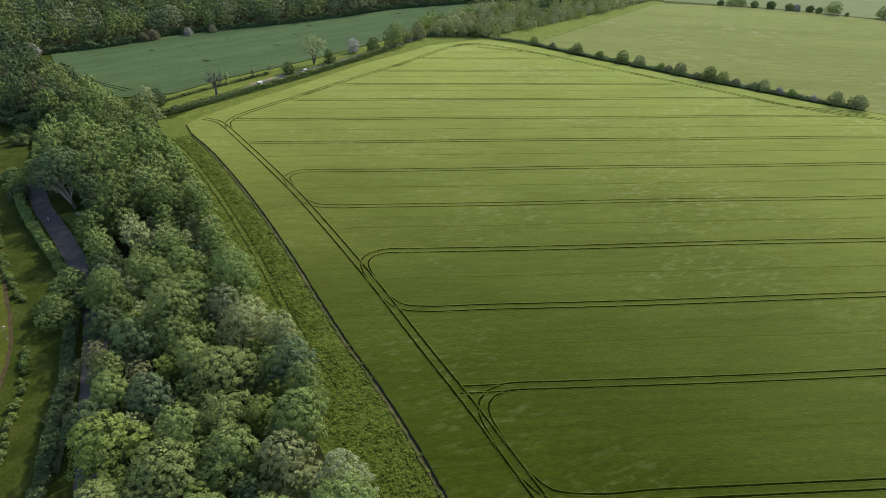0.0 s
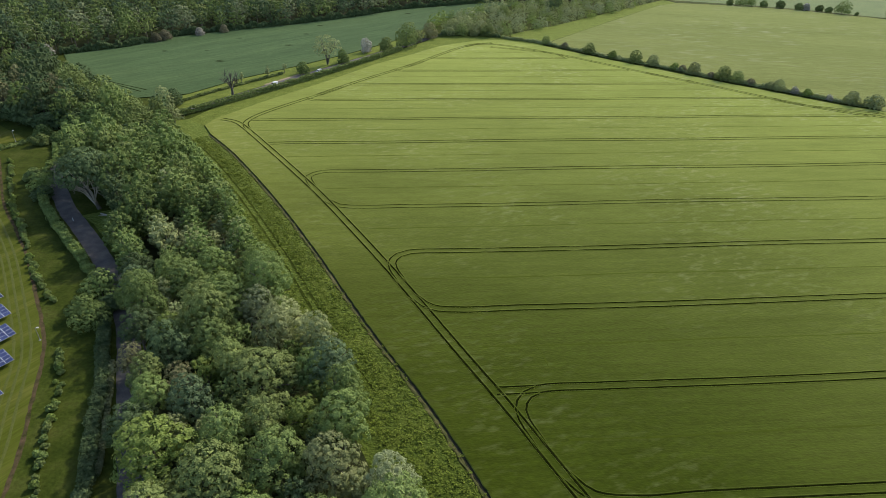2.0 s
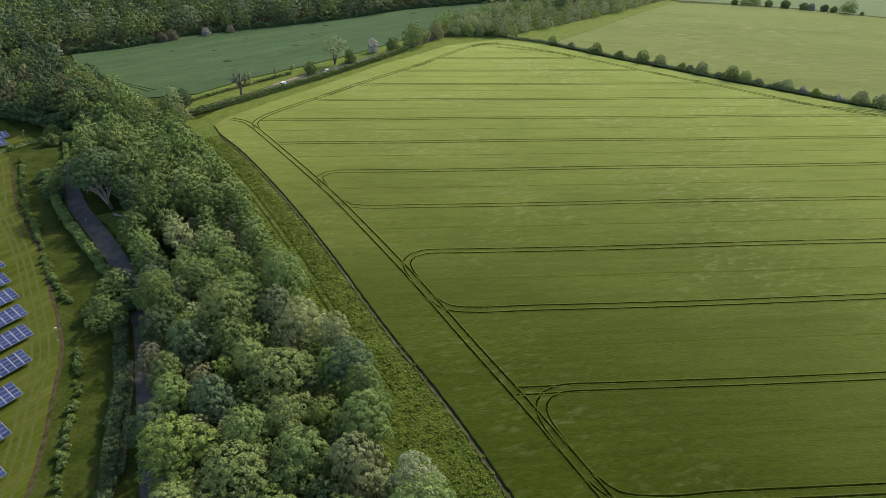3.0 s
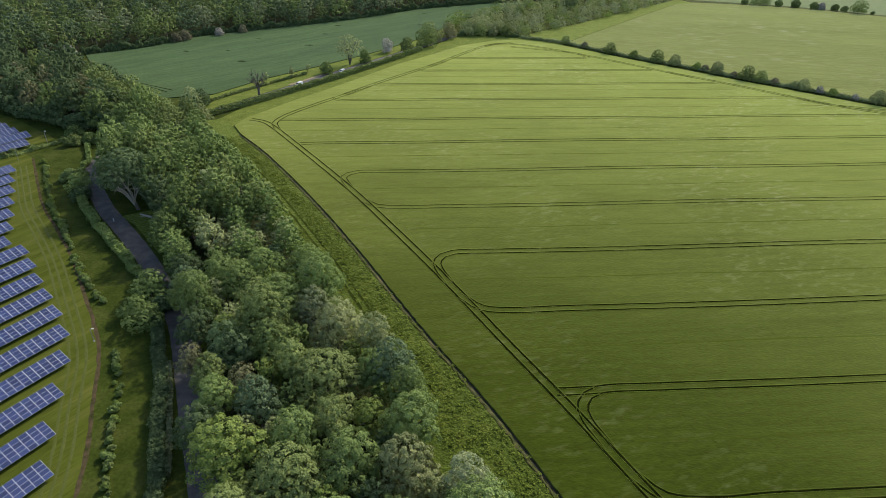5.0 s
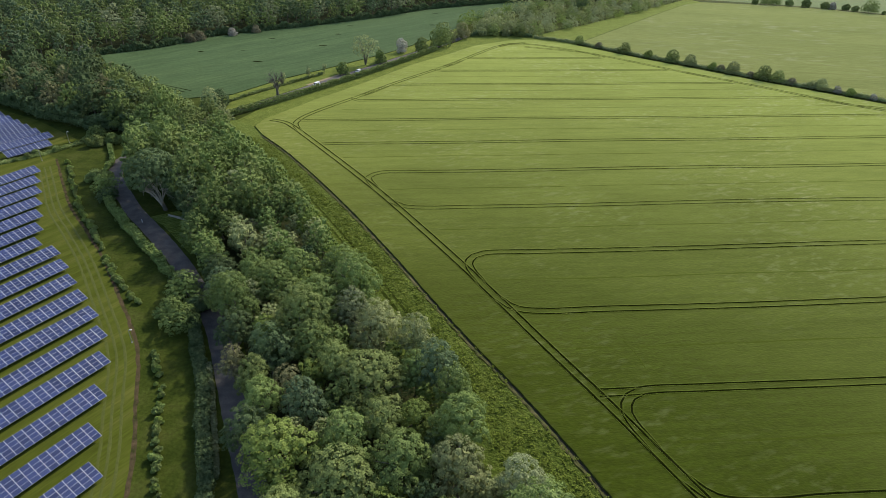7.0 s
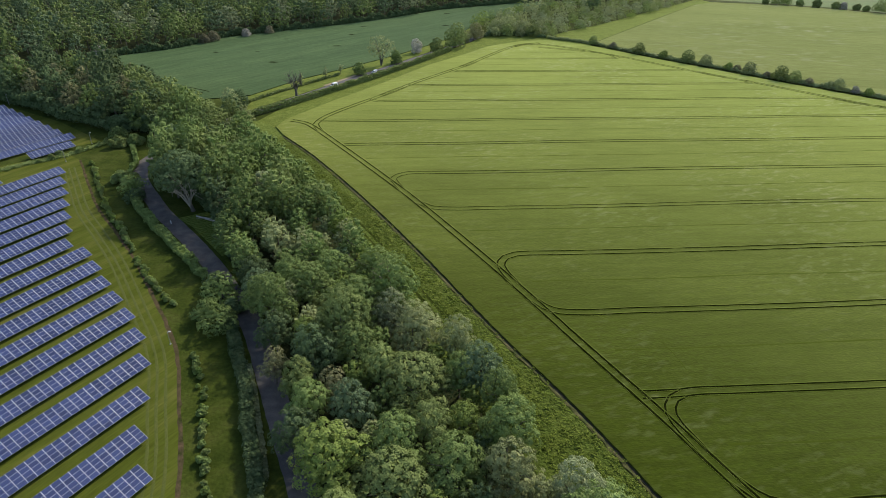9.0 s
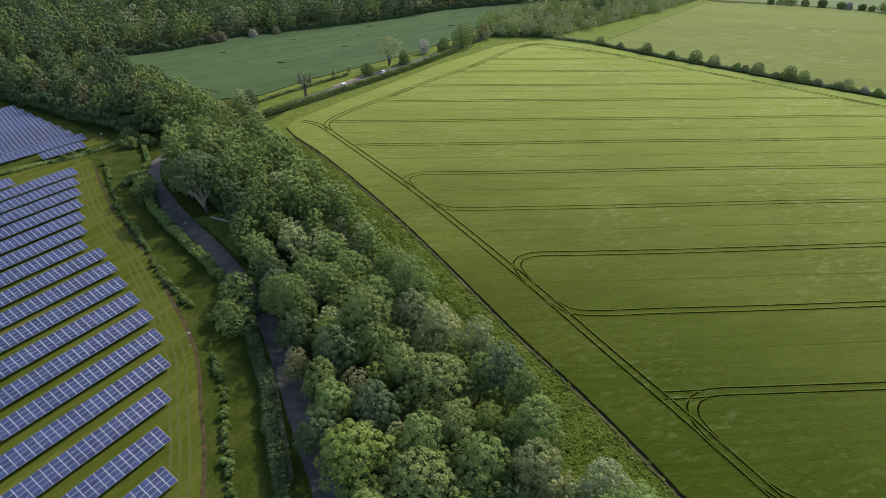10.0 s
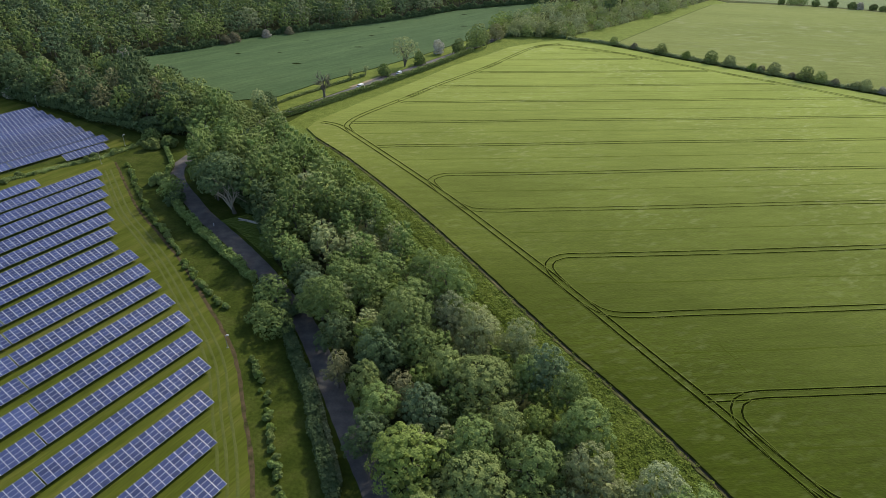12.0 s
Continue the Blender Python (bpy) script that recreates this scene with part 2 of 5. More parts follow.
def ribbon(line, profile, wobble=0.0, seed=0):
    """Verts and faces of a strip along line with the cross-section (offset to the right, height)."""
    side = sideways(line)
    rng = np.random.default_rng(seed)
    k = len(profile)
    shake = rng.normal(0, wobble, (len(line), k)) if wobble else np.zeros((len(line), k))
    v = np.empty((len(line), k, 3))
    for j, (o, z) in enumerate(profile):
        v[:, j, :2] = line + side * (o + shake[:, j])[:, None]
        v[:, j, 2] = z
    i = np.arange(len(line) - 1)[:, None] * k + np.arange(k - 1)[None, :]
    f = np.stack([i, i + 1, i + 1 + k, i + k], -1).reshape(-1, 4)
    return v.reshape(-1, 3), f[:, ::-1]


def joined(pieces):
    vs, fs, n = [], [], 0
    for v, f in pieces:
        vs.append(v)
        fs.append(np.asarray(f) + n)
        n += len(v)
    return np.concatenate(vs), np.concatenate(fs)


def sheet(name, outline, z, material, height=0.0):
    """A level patch of land with a plan outline; height: how far its sides go down."""
    bm = bmesh.new()
    top = [bm.verts.new((x, y, z)) for x, y in outline]
    face = bm.faces.new(top)
    if face.normal.z < 0 or sum(a[0] * b[1] - a[1] * b[0] for a, b in zip(outline, outline[1:] + outline[:1])) < 0:
        face.normal_flip()
    if height:
        low = [bm.verts.new((x, y, z - height)) for x, y in outline]
        for i in range(len(top)):
            j = (i + 1) % len(top)
            bm.faces.new((top[i], low[i], low[j], top[j]))
    bmesh.ops.triangulate(bm, faces=bm.faces[:])
    bmesh.ops.recalc_face_normals(bm, faces=bm.faces[:])
    me = to_mesh(bm, name)
    return part(name, me, material)


def inside(p, poly):
    x, y = p
    hit = False
    for (x1, y1), (x2, y2) in zip(poly, poly[1:] + poly[:1]):
        if (y1 > y) != (y2 > y) and x < (x2 - x1) * (y - y1) / (y2 - y1) + x1:
            hit = not hit
    return hit


def scatter(poly, gap, seed, tries=30):
    """Places in an outline, none nearer to another than gap."""
    rng = random.Random(seed)
    xs, ys = [p[0] for p in poly], [p[1] for p in poly]
    cells, out = {}, []
    area = (max(xs) - min(xs)) * (max(ys) - min(ys))
    for _ in range(int(area / gap ** 2 * tries / 4)):
        p = (rng.uniform(min(xs), max(xs)), rng.uniform(min(ys), max(ys)))
        c = (int(p[0] // gap), int(p[1] // gap))
        near = [q for i in (-1, 0, 1) for j in (-1, 0, 1) for q in cells.get((c[0] + i, c[1] + j), [])]
        if all((p[0] - q[0]) ** 2 + (p[1] - q[1]) ** 2 > gap ** 2 for q in near) and inside(p, poly):
            cells.setdefault(c, []).append(p)
            out.append(p)
    return out


# ---- foliage ----
def ball(n=2):
    """A sphere of four-cornered faces."""
    v, f = [], []
    for axis in range(3):
        for sign in (-1, 1):
            b = len(v)
            for i in range(n + 1):
                for j in range(n + 1):
                    p = [0, 0, 0]
                    p[axis], p[(axis + 1) % 3], p[(axis + 2) % 3] = sign, 2 * i / n - 1, (2 * j / n - 1) * sign
                    v.append(p)
            for i in range(n):
                for j in range(n):
                    q = b + i * (n + 1) + j
                    f.append((q, q + n + 1, q + n + 2, q + 1))
    v, same = np.unique(np.array(v, float), axis=0, return_inverse=True)
    return v / np.linalg.norm(v, axis=1)[:, None], same.reshape(-1)[np.array(f)]


BLOCK = ball(1)


def leaves(centres, normals, size, rng, stray=0.4):
    """Small folded leaf sprays at the centres, facing roughly along the normals."""
    n = len(centres)
    nrm = normals + rng.normal(0, stray, (n, 3))
    nrm /= np.linalg.norm(nrm, axis=1)[:, None]
    t = np.cross(nrm, rng.normal(0, 1, (n, 3)))
    t /= np.linalg.norm(t, axis=1)[:, None]
    b = np.cross(nrm, t)
    s = size * rng.uniform(0.6, 1.35, (n, 1))
    w = s * rng.uniform(0.62, 0.95, (n, 1))
    lift = nrm * s * rng.uniform(0.05, 0.3, (n, 1))
    v = np.stack([centres - t * s - lift, centres - b * w + lift * 0.4, centres + t * s - lift, centres + b * w + lift * 0.4], 1).reshape(-1, 3)
    return v, np.arange(4 * n).reshape(-1, 4)


def clumped(centres, radii, count, size, rng, squash=0.85, up=0.35):
    """A mass of foliage: lumps with cores, covered by leaf sprays where no other lump hides them."""
    centres, radii = np.asarray(centres, float), np.asarray(radii, float)
    pieces = []
    bv, bf = BLOCK
    for c, r in zip(centres, radii):
        pieces.append((c + bv * (r * 0.78 * rng.uniform(0.85, 1.1, (len(bv), 1))) * (1, 1, squash), bf))
    share = radii ** 2 / np.sum(radii ** 2)
    pick = rng.choice(len(radii), int(count * 1.9), p=share)
    d = rng.normal(0, 1, (len(pick), 3))
    d[:, 2] += up
    d /= np.linalg.norm(d, axis=1)[:, None]
    r = radii[pick] * rng.uniform(0.8, 1.12, len(pick))
    p = centres[pick] + d * r[:, None] * (1, 1, squash)
    keep = np.ones(len(p), bool)
    for i, (c, rad) in enumerate(zip(centres, radii)):
        dist = np.linalg.norm((p - c) / (1, 1, squash), axis=1)
        keep &= (dist > rad * 0.78) | (pick == i)
    p, d = p[keep][:count], d[keep][:count]
    pieces.append(leaves(p, d, size, rng))
    return joined(pieces)


def crown_domes(rng, height, radius, base, skirt=False):
    """The few domes that make up a broad crown: centre and radius, and how much taller than wide they are; a skirt of low ones hides the stem."""
    half = (height - base) / 2
    turn = rng.uniform(0, 6.28)
    tall = min(1.5, max(0.8, half / radius))
    domes = [(rng.normal(0, 0.08) * radius, rng.normal(0, 0.08) * radius, base + half * 1.22, radius * 0.6)]
    for i in range(6):
        an = turn + i * 1.047 + rng.normal(0, 0.22)
        out = radius * rng.uniform(0.42, 0.62)
        domes.append((math.cos(an) * out, math.sin(an) * out, base + half * rng.uniform(0.5, 1.0), radius * rng.uniform(0.32, 0.5)))
    for i in range(5 if skirt else 0):
        an = turn + 0.5 + i * 1.257 + rng.normal(0, 0.2)
        out = radius * rng.uniform(0.4, 0.6)
        domes.append((math.cos(an) * out, math.sin(an) * out, base + radius * 0.3, radius * rng.uniform(0.32, 0.42)))
    return np.array(domes), tall


def crown_shape(rng, height, radius, base, lumps):
    """Lumps of a small rounded crown: centres and radii."""
    domes, tall = crown_domes(rng, height, radius, base)
    pick = rng.choice(len(domes), lumps, p=[0.22] + [0.13] * 6)
    d = rng.normal(0, 1, (lumps, 3))
    d[:, 2] = np.where(d[:, 2] < -0.6, -d[:, 2], d[:, 2])
    d /= np.linalg.norm(d, axis=1)[:, None]
    c = domes[pick, :3] + d * domes[pick, 3:] * rng.uniform(0.7, 0.95, (lumps, 1)) * (1, 1, tall)
    r = radius * rng.uniform(0.13, 0.24, lumps)
    c[:, 2] = np.maximum(c[:, 2], base + r * 0.5)
    c = np.vstack([c, domes[:, :3]])
    return c, np.append(r, domes[:, 3] * 0.92)


def crown(rng, height, radius, base, gap, per, size, inner=420, round_up=0.0, skirt=False, hearts=False):
    """A broad crown: domes set all over with separate leafy tufts that stand out, dark hollows between them.

    round_up turns the leaves from the tufts' own way to that of the whole dome, for closed rounded crowns; hearts fill the tufts, so that no light falls through them."""
    domes, tall = crown_domes(rng, height, radius, base, skirt)
    stretch = np.array((1, 1, tall))
    n = int(9 * 6.3 * np.sum(domes[:, 3] ** 2) / gap ** 2)
    pick = rng.choice(len(domes), n, p=domes[:, 3] ** 2 / np.sum(domes[:, 3] ** 2))
    d = rng.normal(0, 1, (n, 3))
    d /= np.linalg.norm(d, axis=1)[:, None]
    d[:, 2] = np.where(d[:, 2] < -0.45, -d[:, 2], d[:, 2])
    p = domes[pick, :3] + d * domes[pick, 3:] * rng.uniform(0.93, 1.07, (n, 1)) * stretch
    free = p[:, 2] > base
    for i, dome in enumerate(domes):
        free &= (np.linalg.norm((p - dome[:3]) / stretch, axis=1) > dome[3] * 0.8) | (pick == i)
    p, d = p[free], d[free]
    chosen = []
    apart = gap * rng.choice((0.72, 0.95, 1.35), len(p), p=(0.2, 0.45, 0.35))  # small and large tufts
    for i in range(len(p)):
        if not chosen or np.min(np.linalg.norm(p[chosen] - p[i], axis=1) - (apart[chosen] + apart[i]) / 2) > 0:
            chosen.append(i)
    p, d, apart = p[chosen], d[chosen], apart[chosen]
    r = apart * rng.uniform(0.5, 0.78, len(p)) * (1 - 0.3 * round_up)
    q = rng.choice(len(domes), inner, p=domes[:, 3] ** 2 / np.sum(domes[:, 3] ** 2))
    w = rng.normal(0, 1, (inner, 3))
    w /= np.linalg.norm(w, axis=1)[:, None]
    at = domes[q, :3] + w * domes[q, 3:] * rng.uniform(0.25, 0.78, (inner, 1)) * stretch
    pieces = [leaves(at, w + (0, 0, 0.6), radius * 0.085, rng)]  # the inner foliage
    if hearts:
        bv, bf = BLOCK
        lump = bv * rng.uniform(0.55, 0.85, (len(p), len(bv), 1)) * r[:, None, None]
        pieces.append(((p[:, None] + lump).reshape(-1, 3), (bf[None] + np.arange(len(p))[:, None, None] * len(bv)).reshape(-1, 4)))
    k = np.repeat(np.arange(len(p)), np.maximum(3, per * (apart / gap) ** 2).astype(int))
    way = rng.normal(0, 1, (len(k), 3)) * 0.8 + d[k] * 0.75 + (0, 0, 0.45)
    way /= np.linalg.norm(way, axis=1)[:, None]
    at = p[k] + way * (r[k] * rng.uniform(0.7, 1.12, len(k)))[:, None] * (1, 1, 0.85)
    pieces.append(leaves(at, way * (0.7 - 0.45 * round_up) + d[k] * (0.45 + 0.55 * round_up), size, rng, 0.22 - 0.1 * round_up))
    return joined(pieces)


def tube(points, radii, sides=6):
    p, r = np.array(points, float), np.array(radii, float)
    d = np.gradient(p, axis=0)
    d /= np.linalg.norm(d, axis=1)[:, None]
    ref = np.where(np.abs(d[:, 2:3]) > 0.9, (1.0, 0, 0), (0, 0, 1.0))
    u = np.cross(d, ref)
    u /= np.linalg.norm(u, axis=1)[:, None]
    w = np.cross(d, u)
    an = np.linspace(0, 2 * np.pi, sides, endpoint=False)
    v = p[:, None] + r[:, None, None] * (np.cos(an)[None, :, None] * u[:, None] + np.sin(an)[None, :, None] * w[:, None])
    i = np.arange(len(p) - 1)[:, None] * sides + np.arange(sides)[None]
    j = np.arange(len(p) - 1)[:, None] * sides + (np.arange(sides)[None] + 1) % sides
    f = np.stack([i, j, j + sides, i + sides], -1).reshape(-1, 4)
    return v.reshape(-1, 3), f


def wood(rng, height, radius, base, limbs=6, thick=0.35):
    pieces = []
    top = np.array([rng.normal(0, 0.4), rng.normal(0, 0.4), height * 0.72])
    line = [np.array([0, 0, -0.1]), np.array([rng.normal(0, 0.1), rng.normal(0, 0.1), base * 0.5]), top * (0.6, 0.6, 0.6), top]
    pieces.append(tube(line, [thick * 1.3, thick, thick * 0.6, thick * 0.15]))
    for i in range(limbs):
        an = 2 * math.pi * (i + rng.uniform(0, 0.8)) / limbs
        z0 = base * 0.7 + (height - base) * rng.uniform(0.0, 0.35)
        reach = radius * rng.uniform(0.55, 0.85)
        end = np.array([math.cos(an) * reach, math.sin(an) * reach, z0 + (height - base) * rng.uniform(0.2, 0.5)])
        a0 = np.array([0, 0, z0])
        mid = (a0 + end) / 2 + (0, 0, 0.08 * height)
        pieces.append(tube([a0, mid, end], [thick * 0.5, thick * 0.32, thick * 0.08], 5))
    return joined(pieces)


TEMPLATES, STOOD = {}, set()


def tree(kind, height, radius, leaf, seed, gap=1.6, per=20, size=0.4, base=None, name="tree", label="", category="tree", limbs=6, group="", round_up=0.0, hearts=False):
    """A tree with trunk and crown, standing at the origin."""
    rng = np.random.default_rng(seed)
    base = height * 0.22 if base is None else base
    top = tagged(new(name), label, category, group)
    part("trunk", quads("trunk", *wood(rng, height, radius, base, limbs, thick=0.02 * height), smooth=True), M["bark"], top)
    part("crown", quads("crown", *crown(rng, height, radius, base, gap, per, size, round_up=round_up, hearts=hearts)), M[leaf], top)
    TEMPLATES[kind] = top
    return top


def plant(kind, x, y, turn=0.0, size=1.0, tall=1.0, label="", group=""):
    """A copy of a tree or shrub on the ground; the first of a kind is the one that was built."""
    src = TEMPLATES[kind]
    m = Matrix.LocRotScale((x, y, 0), Euler((0, 0, turn)), None)
    if kind not in STOOD:
        STOOD.add(kind)
        src.matrix_basis = m @ Matrix.Diagonal((size, size, size * tall, 1))
        ob = src
    else:
        keep = src.scale.copy()
        ob = copy_thing(src, m)
        ob.scale = (size, size, size * tall)
        src.scale = keep
    return tagged(ob, label, "", group)


# ---- the land ----
tagged(sheet("ground", [(-4000, -4000), (4000, -4000), (4000, 4000), (-4000, 4000)], 0.0, M["grass"]), "rough green grass land reaching the horizon", "ground", kind="structure")

EDGE = [(50, -60), (30, 5), (14, 42), (2.1, 69.8), (-8.8, 91.7), (-24.3, 118.7), (-43.3, 154.3), (-62.7, 187.9), (-84.5, 222.0), (-101, 244)]
HEDGE = [(40, 432), (67, 416.5), (100, 385), (128, 362), (153, 339), (177, 320), (198, 302), (212, 292)]
CROP_TOP = 0.5
shake = random.Random(2)
crop = [(x + 0.42 + shake.gauss(0, 0.06), y + 0.2 + shake.gauss(0, 0.05)) for x, y in curve(EDGE, 1.2)] + [(-106, 254), (-104, 263), (-86.4, 290.7), (-65.8, 319.6), (-41.1, 358), (-19.7, 383.3), (-3.3, 405), (20, 421), (38, 425), (64, 411), (97, 380), (150, 334), (195, 297), (212, 287), (300, 235), (600, 60), (600, -60)]
tagged(sheet("barley_field", crop, CROP_TOP, M["barley"], 0.5), "green barley crop crossed by wheel ruts", "field", kind="structure")
field2 = [(71, 420), (75, 414), (103, 390), (155, 344), (200, 306), (212.3, 287.3), (300.2, 235.3), (600.3, 60.3), (620, 48), (620, 400), (376, 520), (314, 558), (271, 574), (214, 584), (194, 572), (165, 538), (135, 501), (100, 458), (75, 427)]
tagged(sheet("pale_field", field2, CROP_TOP, M["barley_far"], 0.5), "paler barley field behind the hedge", "field", kind="structure")
green = [(-224, 368), (-197, 388), (-174, 421), (-143, 441), (-109, 463), (-72, 491), (-31, 530), (47, 572), (70, 570), (44, 533), (2, 494), (-12, 462), (-25, 430), (-57, 385), (-85, 352), (-110, 325), (-128, 298), (-150, 290), (-200, 330)]
tagged(sheet("wheat_field", green, 0.35, M["wheat"], 0.35), "blue-green wheat field below the wood", "field", kind="structure")
tagged(sheet("pasture", [(276, 584), (318, 567), (380, 528), (640, 400), (900, 500), (900, 900), (200, 900), (215, 600)], 0.06, M["pasture"]), "bright green pasture beyond the trees", "field", kind="structure")
TRACK = [(-80, 58), (-83.2, 71.5), (-86.2, 81.6), (-90.6, 93.1), (-95.7, 106.8), (-101.1, 116.6), (-108.6, 127.8), (-123.1, 149), (-135.6, 164.9), (-147.5, 179.6), (-158.3, 196.3), (-171.4, 217.2)]
tagged(sheet("solar_meadow", TRACK + [(-180, 224), (-205, 205), (-330, 60), (-300, -40), (-110, -40)], 0.02, M["mown"]), "mown yellow-green grass round the solar panels", "grass", kind="structure")
tagged(sheet("solar_meadow", [(-172, 236), (-183, 228), (-210, 209), (-400, 80), (-420, 300), (-330, 330), (-256, 290), (-200, 258)], 0.02, M["mown"]), "mown grass round the far solar panels", "grass", kind="structure")
tagged(sheet("road_verge", [(-116, 262), (-107, 253.5), (-104.5, 263), (-87, 290.7), (-66.5, 319.6), (-41.8, 358), (-20.4, 383.3), (-4, 405), (19, 421.5), (38, 425.5), (64, 411.5), (66, 416), (50, 431), (46, 440), (-5, 438), (-12, 420), (-28, 396.5), (-40.5, 379), (-72.5, 332.5), (-94, 302), (-107, 284)], 0.03, M["dry"]), "bright grass verge between hedge and crop", "grass", kind="structure")
tagged(sheet("road_verge", [(-124, 275), (-109, 295), (-81, 334), (-43, 387), (-13, 430), (-12, 462), (-25, 430), (-57, 385), (-85, 352), (-110, 325), (-128, 298), (-136, 290)], 0.03, M["dry"]), "bright grass verge between road and wheat", "grass", kind="structure")
tagged(sheet("field_margin", [(44, 432), (69, 418.5), (74, 428), (99, 459), (134, 502), (164, 539), (193, 573), (214, 585), (206, 602), (170, 566), (120, 515), (86, 480), (54, 452), (44, 440)], 0.03, M["dry"]), "grass margin along the scrub", "grass", kind="structure")
strip = curve(EDGE, 3.0)
v, f = ribbon(strip, [(-16.5, 0.04), (-12.5, 0.06), (-8, 0.12), (-4, 0.1), (-1.0, 0.06)], 0.15, 3)
tagged(part("grass_margin", quads("grass_margin", v, f, True), M["verge"]), "lush grass margin beside the trees", "grass", kind="structure")

tagged(sheet("grass_margin", [(-99.5, 244), (-104.5, 252), (-107.5, 255), (-116, 262.5), (-125, 258), (-117, 247), (-112.5, 236.5)], 0.05, M["verge"]), "lush grass at the field corner", "grass", kind="structure")

# bare furrow along the crop: a dark slot with a dry earth lip
v, f = ribbon(curve(EDGE, 1.5), [(-0.72, 0.08), (-0.5, 0.16), (-0.25, 0.17), (-0.08, 0.1)], 0.15, 4)
tagged(part("earth_lip", quads("earth_lip", v, f), M["soil"]), "dry bare earth beside the furrow", "soil", kind="structure")
v, f = ribbon(curve(EDGE, 1.5), [(-0.12, 0.12), (0.1, 0.06), (0.55, 0.08)], 0.05, 5)
tagged(part("furrow", quads("furrow", v, f), M["ditch"]), "dark furrow between margin and crop", "ditch", kind="structure")


# ---- wheel ruts in the barley ----
def rut_pair(line, gauge=2.0, wide=0.2, ridge=0.13, seed=0):
    pieces = []
    for s in (-gauge / 2, gauge / 2):
        prof = [(s - wide - 0.3, CROP_TOP + 0.004), (s - wide - 0.06, CROP_TOP + ridge), (s - wide, CROP_TOP + 0.02), (s + wide, CROP_TOP + 0.02), (s + wide + 0.06, CROP_TOP + ridge), (s + wide + 0.35, CROP_TOP + 0.004)]
        pieces.append(ribbon(line, prof, 0.03, seed))
    return joined(pieces)


def rut_thing(line, label, seed, wide=0.24, gauge=2.15, ridge=0.05):
    v, f = rut_pair(line, gauge, wide, ridge, seed)
    v[:, 2] += 0.005 * (seed % 4)
    me = quads("wheel_ruts", v, f)
    ob = part("wheel_ruts", me, M["barley"])
    # flat strip on the crop; its colour stands in for a shaded slot
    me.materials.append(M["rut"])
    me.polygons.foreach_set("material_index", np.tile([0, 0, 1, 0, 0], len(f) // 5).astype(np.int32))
    return tagged(ob, label, "wheel ruts", "ruts in the barley", "structure")


HEAD = [(33, 40), (24, 60), (18.1, 71.1), (8.5, 90.0), (-3.9, 113.0), (-20.4, 143.9), (-43.1, 183.2), (-57.2, 205.5), (-73.4, 229.8), (-88.9, 252.5), (-94.5, 259), (-101, 262)]
head_line = curve(HEAD, 1.5)
rut_thing(head_line, "dark double wheel ruts along the field side", 11, 0.25)
TOP = [(-84.5, 246), (-88.6, 254.5), (-89.2, 261), (-84, 272.5), (-65.8, 297.5), (-49.3, 320.7), (-21.4, 356.5), (12.5, 405), (31.6, 416)]
rut_thing(curve(TOP, 2.0), "double wheel ruts along the road side of the field", 12, 0.22)
RIGHT = [(12, 404), (24, 412), (40, 409), (70.5, 388.5), (109, 354), (142, 326), (164, 306.5), (186, 288.5), (213, 276), (260, 258), (330, 215)]
rut_thing(curve(RIGHT, 2.0), "double wheel ruts along the hedge", 13, 0.22)


def head_x(y, line):
    return float(np.interp(y, line[:, 1], line[:, 0]))


